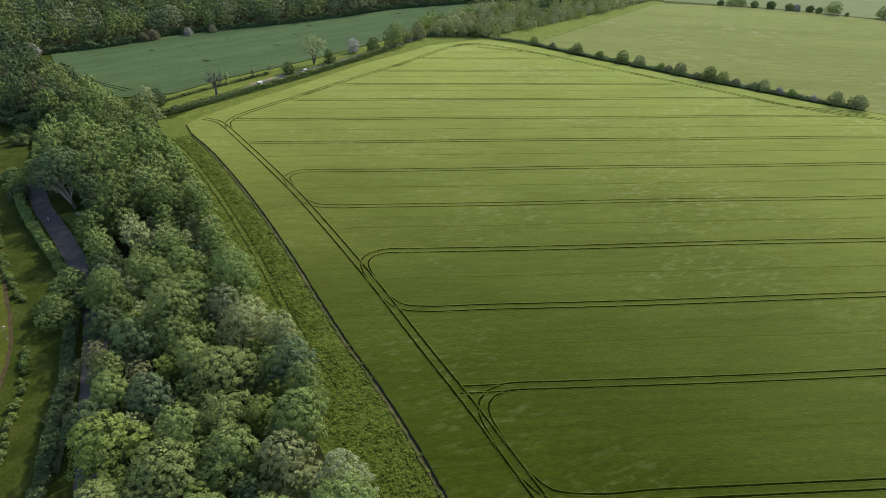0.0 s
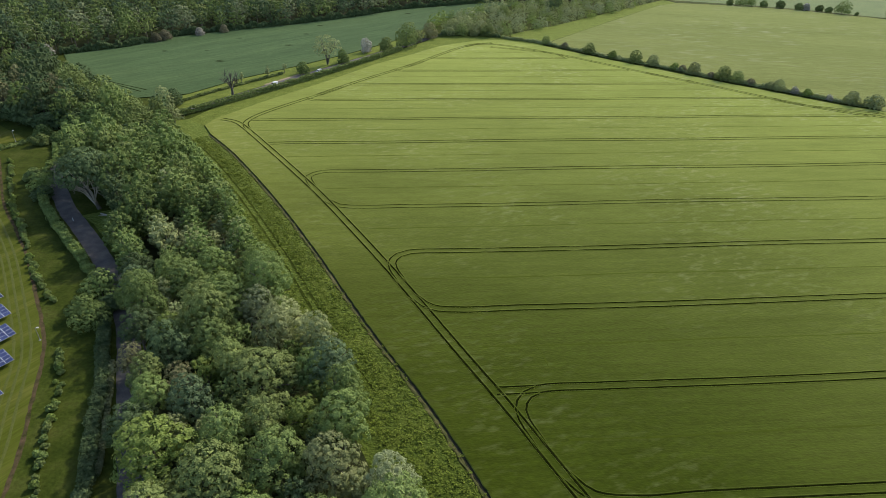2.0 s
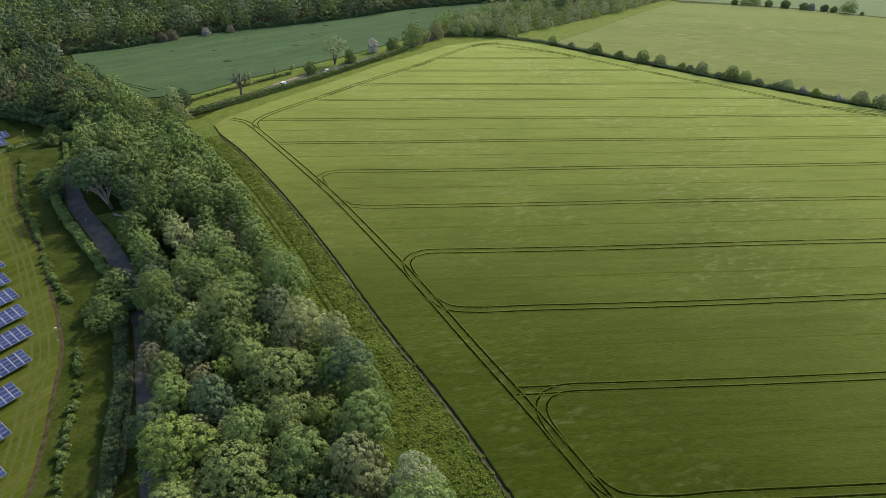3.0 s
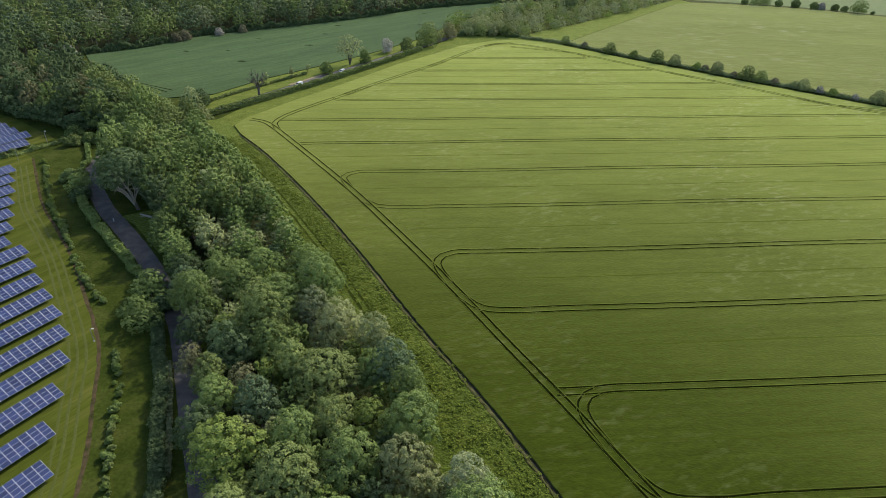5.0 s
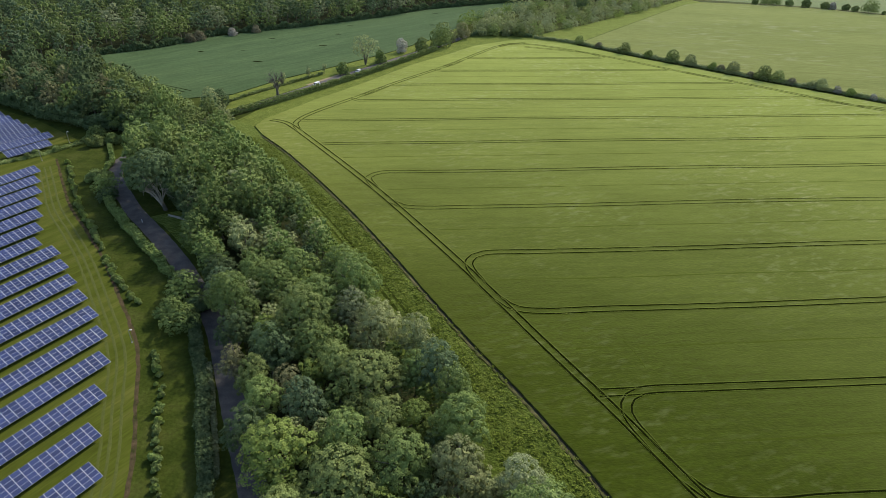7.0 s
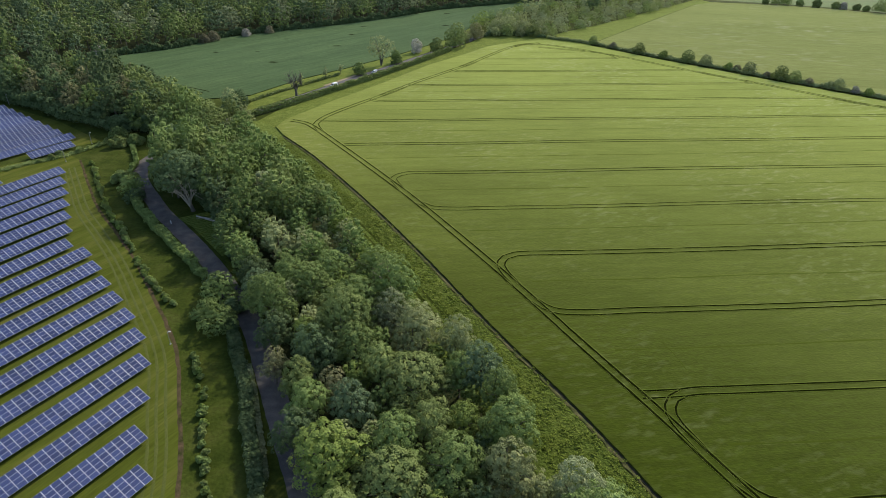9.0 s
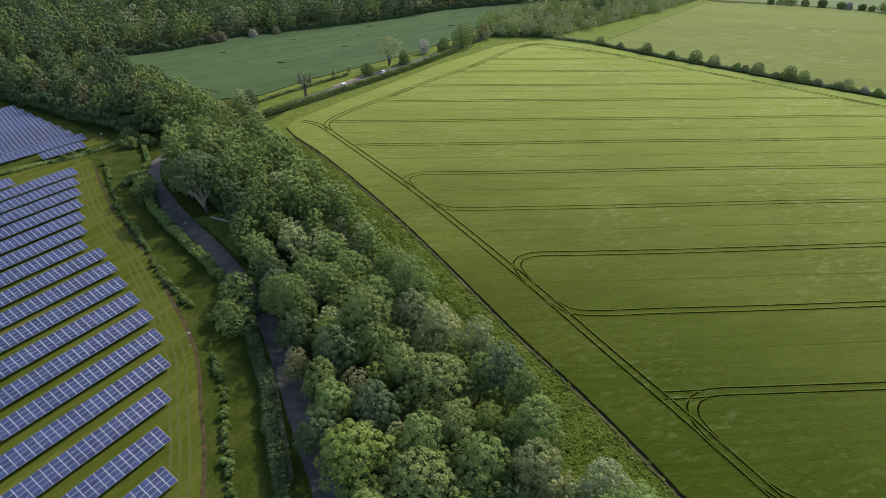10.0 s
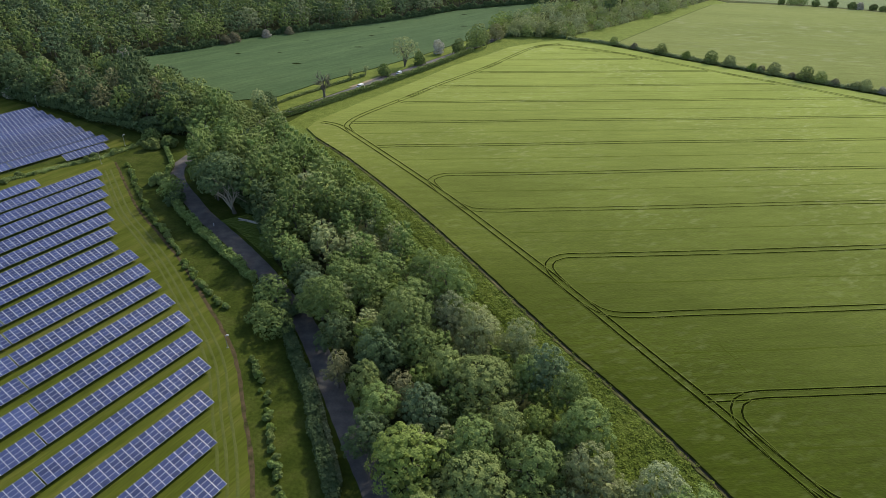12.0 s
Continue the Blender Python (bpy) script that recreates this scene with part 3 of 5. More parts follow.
top_line, right_line = curve(TOP, 2.0), curve(RIGHT, 2.0)
head_up = head_line[np.argsort(head_line[:, 1])]
top_up = top_line[np.argsort(top_line[:, 1])]
right_up = right_line[np.argsort(right_line[:, 1])]
SLOPE = 0.066
ROWS = [38.5, 67.1, 95.6, 124.5, 153.0, 182.1, 210.9, 239.6, 267.4, 295.0, 320.4, 346.8, 374.0]
for k, y0 in enumerate(ROWS, -1):
    xa = head_x(y0, head_up) if y0 < 250 else head_x(y0, top_up)
    ya = y0 + SLOPE * xa
    xa = head_x(ya, head_up) if ya < 250 else head_x(ya, top_up)
    if k >= 7:
        ya = y0 + SLOPE * xa
        start = [(xa + 0.3, ya)]
        if k % 2 == 0:  # a loop that swings up into the ruts of the road side
            start = [(head_x(ya + 24, top_up) + 0.6, ya + 24), (head_x(ya + 13, top_up) + 1.2, ya + 13), (xa + 3.4, ya + 4.6), (xa + 3.6, ya + 1.6), (xa + 6.2, ya + 0.1)]
    elif k % 2:
        start = [(head_x(ya - 15, head_up) + 0.3, ya - 15), (head_x(ya - 8, head_up) + 1.2, ya - 8), (xa + 5.6, ya - 3.3)]
    else:
        start = [(head_x(ya + 7, head_up), ya + 7), (xa + 1.5, ya + 1.6)]
    if k == 6:
        start = [(xa + 2, ya)]
    xs = xa + 10
    far = 420 if y0 < 220 else max(xs + 12, float(np.interp(y0 + 10, right_up[:, 1], right_up[:, 0])) - (8 if k % 2 else 1))
    line = start + [(xs, y0 + SLOPE * xs)] + [(x, y0 + SLOPE * x + 0.25 * math.sin(x * 0.05 + k)) for x in np.arange(xs + 12, far, 14)] + [(far, y0 + SLOPE * far)]
    if y0 >= 220:
        line[-1:] = [(far, y0 + SLOPE * far)]
        if k % 2:  # a loop that swings back along the hedge
            ye = y0 + SLOPE * far
            line += [(far + 5.5, ye + 1.4), (far + 5.8, ye + 4.0), (float(np.interp(ye + 14, right_up[:, 1], right_up[:, 0])) - 1.2, ye + 14), (float(np.interp(ye + 26, right_up[:, 1], right_up[:, 0])) - 0.4, ye + 26)]
    rut_thing(curve(line, 2.0 if k < 4 else 3.0), "double wheel ruts across the barley", 20 + k, 0.2 if k < 4 else 0.16, 2.15, 0.05)
    if k == 1:
        rut_thing(curve([(xa + 0.5, ya), (xa + 5, ya + 0.2), (xa + 10.5, y0 + SLOPE * (xa + 10.5))], 1.0), "short wheel ruts joining the field side", 46, 0.2)
    ym = y0 + 14.2
    xm = (head_x(ym, head_up) if ym < 250 else head_x(ym, top_up)) + 6
    xe = 420 if ym < 220 else max(xm + 12, float(np.interp(ym + 10, right_up[:, 1], right_up[:, 0])) - 6)
    seam = np.array([(x, ym + SLOPE * x + 0.15 * math.sin(x * 0.11 + k)) for x in np.arange(xm, xe, 4.0)])
    if len(seam) > 2:
        v, f = ribbon(seam, [(-0.2, CROP_TOP + 0.006), (0.0, CROP_TOP + 0.012), (0.2, CROP_TOP + 0.006)], 0.1, 60 + k)
        tagged(part("drill_seam", quads("drill_seam", v, f), M["seam"]), "thin seam between two drilled strips of barley", "crop seam", "seams in the barley", "structure")

# a narrow trampled trail in the crop
TRAIL = [(15.7, 113.2), (16.1, 112.3), (17.3, 108.7), (17.9, 106), (18.3, 103.6)]
v, f = ribbon(curve(TRAIL, 0.6), [(-0.12, CROP_TOP + 0.02), (0, CROP_TOP + 0.03), (0.12, CROP_TOP + 0.02)], 0.08, 99)
tagged(part("trampled_trail", quads("trampled_trail", v, f), M["seam"]), "narrow trampled trail through the barley", "trail", kind="structure")
# ruts in the other fields and in the margin
for i in range(12):
    line = [(x, 290 + 30 * i - 0.21 * (x - 100) + 0.6 * math.sin(x * 0.03 + i)) for x in range(40, 620, 12)]
    line = [p for p in line if inside(p, field2) and inside((p[0] - 8, p[1] + 4), field2)]
    if len(line) > 3:
        for s in (-1.0, 1.0):
            way = curve(line, 4)
            v, f = ribbon(way + sideways(way) * s, [(-0.13, CROP_TOP + 0.006), (0.0, CROP_TOP + 0.012), (0.13, CROP_TOP + 0.006)], 0.05, 90 + i)
            tagged(part("wheel_rut", quads("wheel_rut", v, f), M["faint_rut"]), "faint wheel rut in the paler barley", "wheel rut", "ruts in the pale field", "structure")
for i, off in enumerate((-9.6, -7.8)):
    way = strip + sideways(strip) * off
    cut = int(np.argmin(np.abs(way[:, 1] - 118)))
    near = int(np.argmin(np.abs(way[:, 1] - 96)))
    for piece, mat, wide in ((way[near:cut + 1], "pressed", 0.2), (way[cut:], "pressed", 0.3)):
        v, f = ribbon(piece, [(-wide, 0.16), (0, 0.13), (wide, 0.16)], 0.1, 70 + i)
        tagged(part("wheel_rut", quads("wheel_rut", v, f), M[mat]), "wheel rut pressed into the grass margin", "wheel rut", "ruts in the margin", "structure")
for i, off in enumerate((0, 2.4)):
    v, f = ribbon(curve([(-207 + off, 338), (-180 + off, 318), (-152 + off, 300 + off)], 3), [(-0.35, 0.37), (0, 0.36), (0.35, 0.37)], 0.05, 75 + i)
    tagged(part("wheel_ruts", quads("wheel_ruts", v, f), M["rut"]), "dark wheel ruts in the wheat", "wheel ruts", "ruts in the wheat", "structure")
# flat bare patches in the rut colour, its painted shade included
for i, (x, y, s) in enumerate([(-130.7, 359.3, 3.5), (-145.7, 383.6, 2), (-135.5, 417, 2.5), (-99.3, 400.3, 3.5), (-94.2, 432.7, 3), (-89.3, 460, 3), (-30, 467.6, 3.5), (-28, 512, 3.5), (-170, 380, 3)]):
    rng = random.Random(i)
    ring = [(x + s * 0.85 * math.cos(t) * rng.uniform(0.6, 1.1), y + s * 0.36 * math.sin(t) * rng.uniform(0.7, 1.1)) for t in np.linspace(0, 2 * math.pi, 14, endpoint=False)]
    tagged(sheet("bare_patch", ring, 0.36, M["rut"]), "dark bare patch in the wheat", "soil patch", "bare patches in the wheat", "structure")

# ---- roads and track ----
ROAD = [(-49, 40), (-56.5, 60), (-61.6, 72.8), (-68.0, 87.1), (-76.6, 106.8), (-83.0, 120.5), (-90.9, 132.5), (-100.3, 146.3), (-115.1, 164.5), (-124, 174.6), (-132.3, 185.9), (-141.5, 199.5), (-146.5, 213), (-144.5, 226), (-138, 243), (-131, 258), (-120.9, 272.5), (-105.9, 293.4), (-78.5, 332.5), (-40.5, 385), (-10.6, 428.7), (2, 446), (30, 490)]
road_line = curve(ROAD, 2.0)
v, f = ribbon(road_line, [(-2.6, 0.02), (-2.3, 0.05), (0, 0.09), (2.3, 0.05), (2.6, 0.02)], 0.06, 6)
tagged(part("road", quads("road", v, f, True), M["asphalt"]), "narrow worn asphalt country road", "road", kind="structure")
track_line = curve(TRACK, 1.5)
v, f = ribbon(track_line, [(-0.42, 0.03), (0, 0.045), (0.42, 0.03)], 0.1, 7)
i0, i1 = [int(np.argmin(np.abs(road_line[:, 1] - y))) for y in (314, 337)]
v2, f2 = ribbon(road_line[i0:i1] + sideways(road_line)[i0:i1] * -3.6, [(-0.9, 0.05), (0, 0.12), (0.9, 0.05)], 0.15, 8)
tagged(part("earth_bank", quads("earth_bank", v2, f2, True), M["sand"]), "pale bare sandy bank beside the road", "soil", kind="structure")
tagged(part("earth_path", quads("earth_path", v, f), M["worn"]), "bare earth path worn along the meadow", "path", kind="structure")


# ---- trees of the belt ----
BELT_LABEL = {"mid": "broad mid-green deciduous tree in the belt", "olive": "olive-green deciduous tree in the belt", "yellow": "yellow-green deciduous tree in the belt",
              "dark": "dark green tree in the belt", "silver": "silvery grey-green tree in the belt", "brown": "brownish sparse tree in the belt", "pale": "pale green tree in the belt"}
BELT_LABEL["teal"] = "dark blue-green tree in the belt"
KINDS = [("mid", 17, 6.4), ("mid", 15, 5.4), ("olive", 16, 6.4), ("olive", 15, 5.2), ("yellow", 15, 5.5), ("silver", 15, 5.2), ("dark", 14, 4.6), ("brown", 13, 4.4), ("mid", 18, 7.2), ("pale", 15, 5.6), ("teal", 14, 5.0)]
for i, (leaf, h, r) in enumerate(KINDS):
    tree("belt%d" % i, h, r, leaf, 100 + i, gap=1.25, per=60 if leaf != "brown" else 34, size=0.17, base=h * 0.12, round_up=0.25, label=BELT_LABEL[leaf], group="trees of the belt")
    tree("back%d" % i, h, r * 0.82, leaf, 100 + i, gap=1.5, per=31, size=0.166, base=h * 0.12, round_up=0.5, hearts=True, label=BELT_LABEL[leaf], group="trees of the belt")
belt = [(-45, 40), (-54.5, 64), (-59, 76), (-66, 93), (-73.5, 112), (-82, 128), (-90.5, 140), (-96.5, 149), (-100, 158), (-103, 168), (-108, 180), (-118, 187), (-127, 199), (-135, 214), (-132, 232), (-122, 252), (-112, 256), (-105, 240), (-92, 215), (-73, 184), (-55, 150), (-37.5, 115), (-23, 84), (-10, 55), (0, 40)]
# the floor sheet darkens gaps between crowns: litter plus painted tree shade
tagged(sheet("woodland_floor", belt[:-1] + [(-3, 40)], 0.03, M["litter"]), "leaf litter under the trees, tree shade mixed into its colour", "ground", kind="structure")
tagged(sheet("grass_patch", [(-119, 172.5), (-111.5, 177), (-104.5, 171), (-100, 160), (-96.8, 151.5), (-98.8, 150.5), (-112.6, 167)], 0.04, M["verge"]), "green grass round the fallen trunk", "grass", kind="structure")
rng = random.Random(5)
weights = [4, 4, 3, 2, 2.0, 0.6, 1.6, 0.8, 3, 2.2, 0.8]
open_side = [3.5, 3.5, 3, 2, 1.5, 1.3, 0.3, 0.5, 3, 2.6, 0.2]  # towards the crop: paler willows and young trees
road_side = [3, 3, 2, 1, 0.5, 0.1, 2.8, 0.5, 3, 0.6, 1.8]  # towards the road: darker kinds, painting the flank's shade into the leaf colours
verge_row = []


def edge_gap(p):
    return float(np.min(np.hypot(strip[:, 0] - p[0], strip[:, 1] - p[1])))


for i in range(len(road_line)):
    q = road_line[i] + sideways(road_line)[i] * (5.0 + 0.7 * math.sin(i * 1.7) + max(0.0, min(4.2, (road_line[i][1] - 120) * 0.05)))
    if (48 < q[1] < 150 or 186 < q[1] < 228) and (not verge_row or np.hypot(*(q - verge_row[-1])) > 5.4):
        verge_row.append(q)
for i, p in enumerate(strip):  # the outermost row towards the margin
    q = p + sideways(strip)[i] * (-18.9 + 0.5 * min(1.0, max(0.0, (p[1] - 75) / 90)) + 0.7 * math.sin(i * 2.3))
    if 52 < q[1] < 236 and min(np.hypot(*(q - o)) for o in verge_row) > 5.4:
        verge_row.append(q)
# trees of the near belt that can be told apart: plan, crown radius, look
KNOWN = [(-56.2, 73.6, 7.2, 4), (-44.8, 76.4, 5.6, 0), (-46.3, 67.9, 7.3, 2), (-34.6, 71.1, 6.0, 1), (-40.9, 91.4, 8.4, 2), (-53.8, 85.4, 4.6, 10), (-54.7, 102.2, 6.0, 0), (-66.2, 108.6, 3.9, 4),
         (-63.9, 100.7, 4.8, 6), (-42.6, 104.9, 4.9, 9), (-33.7, 105.0, 4.6, 9), (-28.5, 95.6, 5.3, 10), (-56.5, 116.8, 7.2, 8), (-48.5, 113.8, 5.1, 5), (-32.6, 83.1, 4.3, 4), (-58.8, 91.4, 3.9, 7),
         (-72.0, 99.6, 3.2, 7), (-63.8, 80.3, 4.3, 6), (-73.8, 109.1, 4.1, 6), (-68.2, 125.2, 6.2, 0), (-14.8, 65.8, 5.4, 5), (-24.6, 80.0, 5.9, 1), (-25.0, 70.5, 5.6, 9), (-36.0, 58.5, 6.2, 8), (-24.0, 57.5, 5.6, 0),
         (-24.8, 88.5, 4.6, 1), (-33.0, 95.5, 4.4, 0), (-49.0, 96.0, 4.6, 3), (-38.5, 80.0, 4.6, 3)]
verge_row = [q for q in verge_row if all(np.hypot(q[0] - k[0], q[1] - k[1]) > 0.72 * k[2] + 2.6 for k in KNOWN)]
taken = [(k[0], k[1]) for k in KNOWN] + [tuple(q) for q in verge_row]
spots = [tuple(q) for q in verge_row] + [p for p in scatter(belt, 6.2, 8, 120) if edge_gap(p) > 18.6 and min(np.hypot(p[0] - q[0], p[1] - q[1]) for q in taken) > 5.2 and all(np.hypot(p[0] - k[0], p[1] - k[1]) > 0.72 * k[2] + 2.8 for k in KNOWN)]
fill = []
for p in scatter(belt, 3.0, 18, 60):  # small trees in the gaps
    if all(np.hypot(p[0] - q[0], p[1] - q[1]) > 4.75 for q in spots + fill + taken) and edge_gap(p) > 19.0 and not (163 < p[1] < 184 and p[0] < -101):
        fill.append(p)
for x, y in fill:
    plant("back%d" % rng.choice((1, 3, 4, 6, 9)), x, y, rng.uniform(0, 6.28), rng.uniform(0.62, 0.8), rng.uniform(0.9, 1.05))
for x, y, r, k in KNOWN:
    s = r / KINDS[k][2]
    plant("belt%d" % k, x, y, rng.uniform(0, 6.28), s, min(1.35, 15.5 * rng.uniform(0.93, 1.06) / (KINDS[k][1] * s)) * (0.8 if r < 4.5 else 1.0))
for x, y in spots:
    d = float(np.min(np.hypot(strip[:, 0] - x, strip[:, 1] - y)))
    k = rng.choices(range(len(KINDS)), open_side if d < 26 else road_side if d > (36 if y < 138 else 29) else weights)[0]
    s = rng.uniform(0.84, 1.16) * (0.88 if d < 18.5 else 1.0)
    if y < 150 and float(np.min(np.hypot(road_line[:, 0] - x, road_line[:, 1] - y))) < 7:
        s *= 0.86  # lower along the road
    if y > 158 and d > 20 and x + 0.62 * y > -6:
        s *= 1.15  # the high ridge of the belt
    if y > 212:
        s = min(s, 0.95)
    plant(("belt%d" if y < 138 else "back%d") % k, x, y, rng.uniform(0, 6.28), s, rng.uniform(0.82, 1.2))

# trees past the bend, beside the far panels
for i, (leaf, h, r) in enumerate([("dark", 18, 7.0), ("olive", 17, 6.8), ("brown", 16, 6.2), ("mid", 16, 6.4), ("dark", 18, 7.2)]):
    tree("edge%d" % i, h, r, leaf, 140 + i, gap=1.8, per=25, size=0.212, base=h * 0.06, round_up=0.55, hearts=True, label=BELT_LABEL[leaf].replace("in the belt", "at the edge of the wood"), group="trees at the edge of the wood")
belt2 = [(-140, 236), (-150, 243), (-172, 250), (-200, 264), (-228, 281), (-256, 295), (-300, 309), (-340, 322), (-340, 344), (-300, 330), (-254, 317), (-222, 318), (-207, 316), (-191, 307), (-173, 288), (-156, 271), (-140, 251)]
for x, y in scatter(belt2, 8.3, 9):
    plant("edge%d" % rng.randrange(5), x, y, rng.uniform(0, 6.28), rng.uniform(0.88, 1.14), rng.uniform(0.95, 1.16))

for x, y, size in [(-147, 244, 0.95), (-149, 256, 1.0), (-143, 264, 0.9), (-131.5, 246, 0.95), (-125, 256, 0.85), (-134, 254, 0.85), (-160, 282, 0.95), (-152, 273, 0.9), (-176, 296, 0.95)]:
    plant("edge%d" % rng.randrange(5), x, y, rng.uniform(0, 6.28), size, 0.9)


# ---- the wood behind the wheat ----
def mass(name, spots, looks, size_range, seed, label, category, gap=2.2, per=6, size=0.44, base=0.05, spread=(0.85, 1.2), skirt=False, girth=0.30, hearts=True, round_up=0.6):
    """Many crowns with trunks in one object, one material slot a look."""
    rng = np.random.default_rng(seed)
    protos = []
    for i in range(5):
        r0 = np.random.default_rng(seed * 10 + i)
        protos.append(crown(r0, 1.0, girth, base, gap / 16, per, size / 16, 40, round_up, skirt, hearts))
    pieces, slots = [], []
    for x, y in spots:
        v, f = protos[rng.integers(5)]
        h = rng.uniform(*size_range)
        wide = rng.uniform(*spread)
        an = rng.uniform(0, 6.28)
        c, s = math.cos(an), math.sin(an)
        w = np.stack([v[:, 0] * c - v[:, 1] * s, v[:, 0] * s + v[:, 1] * c, v[:, 2]], 1) * (h * wide, h * wide, h) + (x, y, 0)
        pieces.append((w, f))
        slots.append(np.full(len(f), rng.integers(len(looks)), np.int32))
        if base > 0.035:
            tv, tf = tube([(x, y, -0.1), (x, y, h * 0.3), (x, y, h * 0.6)], [0.3, 0.25, 0.1], 5)
            pieces.append((tv, tf))
            slots.append(np.full(len(tf), len(looks), np.int32))
    v, f = joined(pieces)
    me = quads(name, v, f)
    ob = new(name, me)
    for l in looks:
        me.materials.append(M[l])
    me.materials.append(M["bark"])
    me.polygons.foreach_set("material_index", np.concatenate(slots))
    return tagged(ob, label, category, kind="stuff")


wood_area = [(-226, 372), (-198, 392), (-175, 425), (-143, 445), (-109, 467), (-72, 495), (-31, 534), (48, 576), (130, 590), (130, 620), (-60, 620), (-430, 590), (-440, 430), (-400, 350), (-300, 348), (-262, 350), (-240, 358)]
# same shade-darkened litter colour under the far trees
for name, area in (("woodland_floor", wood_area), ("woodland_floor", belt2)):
    tagged(sheet(name, area, 0.03, M["litter"]), "leaf litter under the wood, tree shade mixed into its colour", "ground", kind="structure")
# teal and silver looks put the bluish distance haze into the leaf colours
mass("wood", scatter(wood_area, 9.4, 10), ["teal", "mid", "mid", "teal", "olive", "dark", "silver"], (14, 19), 11, "dense mixed deciduous wood behind the wheat field", "wood", spread=(1.0, 1.4))
scrub_area = [(-5, 440), (16, 443), (42, 438), (58, 452), (90, 480), (123, 515), (176, 568), (212, 604), (150, 600), (66, 572), (42, 538), (2, 498), (-10, 462)]
mass("scrub", scatter(scrub_area, 8.0, 12), ["pale", "silver", "silver", "pale", "mid", "olive", "yellow"], (4.0, 9.0), 13, "pale round-topped scrub between the fields", "scrub", gap=4.0, per=15, size=0.7, base=0.02, spread=(0.85, 1.15), skirt=True, girth=0.66, hearts=False, round_up=0.85)


# ---- hedges and shrubs ----
def hedge(line, wide, tall, leaf, seed, label, per_metre=45, size=0.3, category="hedge", ragged=0.25, group=""):
    """One hedge along a plan line: overlapping lumps of leaves down to the ground."""
    rng = np.random.default_rng(seed)
    pts = curve(line, wide * 0.3)
    side = sideways(pts)
    c, r = [], []
    wave = rng.uniform(0, 6.28, 3)
    for i, (p, s) in enumerate(zip(pts, side)):
        h = tall * (1 + ragged * (0.5 * math.sin(i * 0.37 + wave[0]) + 0.3 * math.sin(i * 0.91 + wave[1]) + rng.normal(0, 0.3)))
        for o in (-0.26, 0.0, 0.26):
            rad = wide * rng.uniform(0.2, 0.3)
            c.append((*(p + s * wide * (o + rng.normal(0, 0.05))), max(0.2, (h - rad) * rng.uniform(0.72, 1.0))))
            r.append(rad)
        c.append((*(p + s * rng.normal(0, wide * 0.1)), h * 0.3))
        r.append(wide * 0.42)
    length = float(np.sum(np.linalg.norm(np.diff(pts, axis=0), axis=1)))
    v, f = clumped(c, r, int(length * per_metre), size, rng, 0.95)
    v[:, 2] = np.maximum(v[:, 2], 0.0)
    return tagged(part("hedge", quads("hedge", v, f), M[leaf]), label, category, group)


DIVIDE = [(-235, 176), (-215, 190), (-202.8, 199), (-190.2, 211.1), (-178.8, 220.5), (-172, 230), (-168, 237)]
hedge([(-121, 265.6), (-107.1, 281.9), (-92.8, 300.1), (-71.8, 327.5), (-52.6, 354.5), (-40.6, 372.5), (-27.6, 392.5)], 2.2, 3.4, "olive", 200, "clipped olive-green hedge along the road", 44, 0.33, ragged=0.12)
hedge([(-128, 285), (-118, 300), (-105, 317), (-90, 336)], 2.0, 1.2, "olive", 201, "low ragged hedge on the far side of the road", 18, 0.4, ragged=0.5)
# pale leaf instead of olive: the lit haze is put into its colour
hedge([(p[0], p[1]) for p in HEDGE], 2.4, 2.0, "pale", 202, "green field hedge between two barley fields, paled in colour as by haze", 40, 0.36, ragged=0.4)
hedge([(-4, 433), (8, 437.5), (23, 438.5), (38, 433.5)], 2.6, 3.0, "dark", 210, "dark thick hedge at the top of the barley", 40, 0.4, ragged=0.4)
hedge([(-139, 186.5), (-133, 178), (-125.7, 168.6), (-111.4, 152.2), (-100.1, 139.3)], 2.8, 2.6, "mid", 203, "thick green hedge beside the road", 200, 0.17, ragged=0.6)
hedge([(-88, 120), (-85.3, 114.6), (-81.5, 105), (-77.6, 96.3), (-74.9, 87.1), (-71.3, 77.7), (-69, 70), (-64, 52)], 3.0, 2.6, "dark", 204, "thick dark green hedge beside the road", 220, 0.17, ragged=0.2)
hedge([(-79, 104), (-75.8, 96), (-73, 88), (-70.5, 81), (-68.5, 75)], 1.1, 1.3, "silver", 205, "thin whitish flowering hedge at the road edge", 60, 0.2, ragged=0.5)
hedge(DIVIDE, 2.4, 0.7, "olive", 206, "ragged low hedge between the two panel arrays", 60, 0.2, ragged=0.9)
hedge([(-160, 236), (-154, 224), (-149, 214), (-147, 203), (-139.5, 190)], 1.8, 1.7, "mid", 207, "ragged hedge along the bend of the road", 100, 0.2, ragged=0.5)

hedge([(-148, 246), (-172, 249), (-200, 262), (-228, 279), (-256, 293), (-300, 316)], 6.0, 8.0, "dark", 208, "dark leafy undergrowth along the edge of the wood", 60, 0.5, "undergrowth", 0.35)
hedge([(-226, 370), (-198, 390), (-175, 423), (-143, 443), (-109, 465), (-72, 493), (-31, 532), (48, 574)], 4.0, 4.2, "dark", 209, "dark undergrowth at the foot of the wood", 40, 0.5, "undergrowth", 0.45)


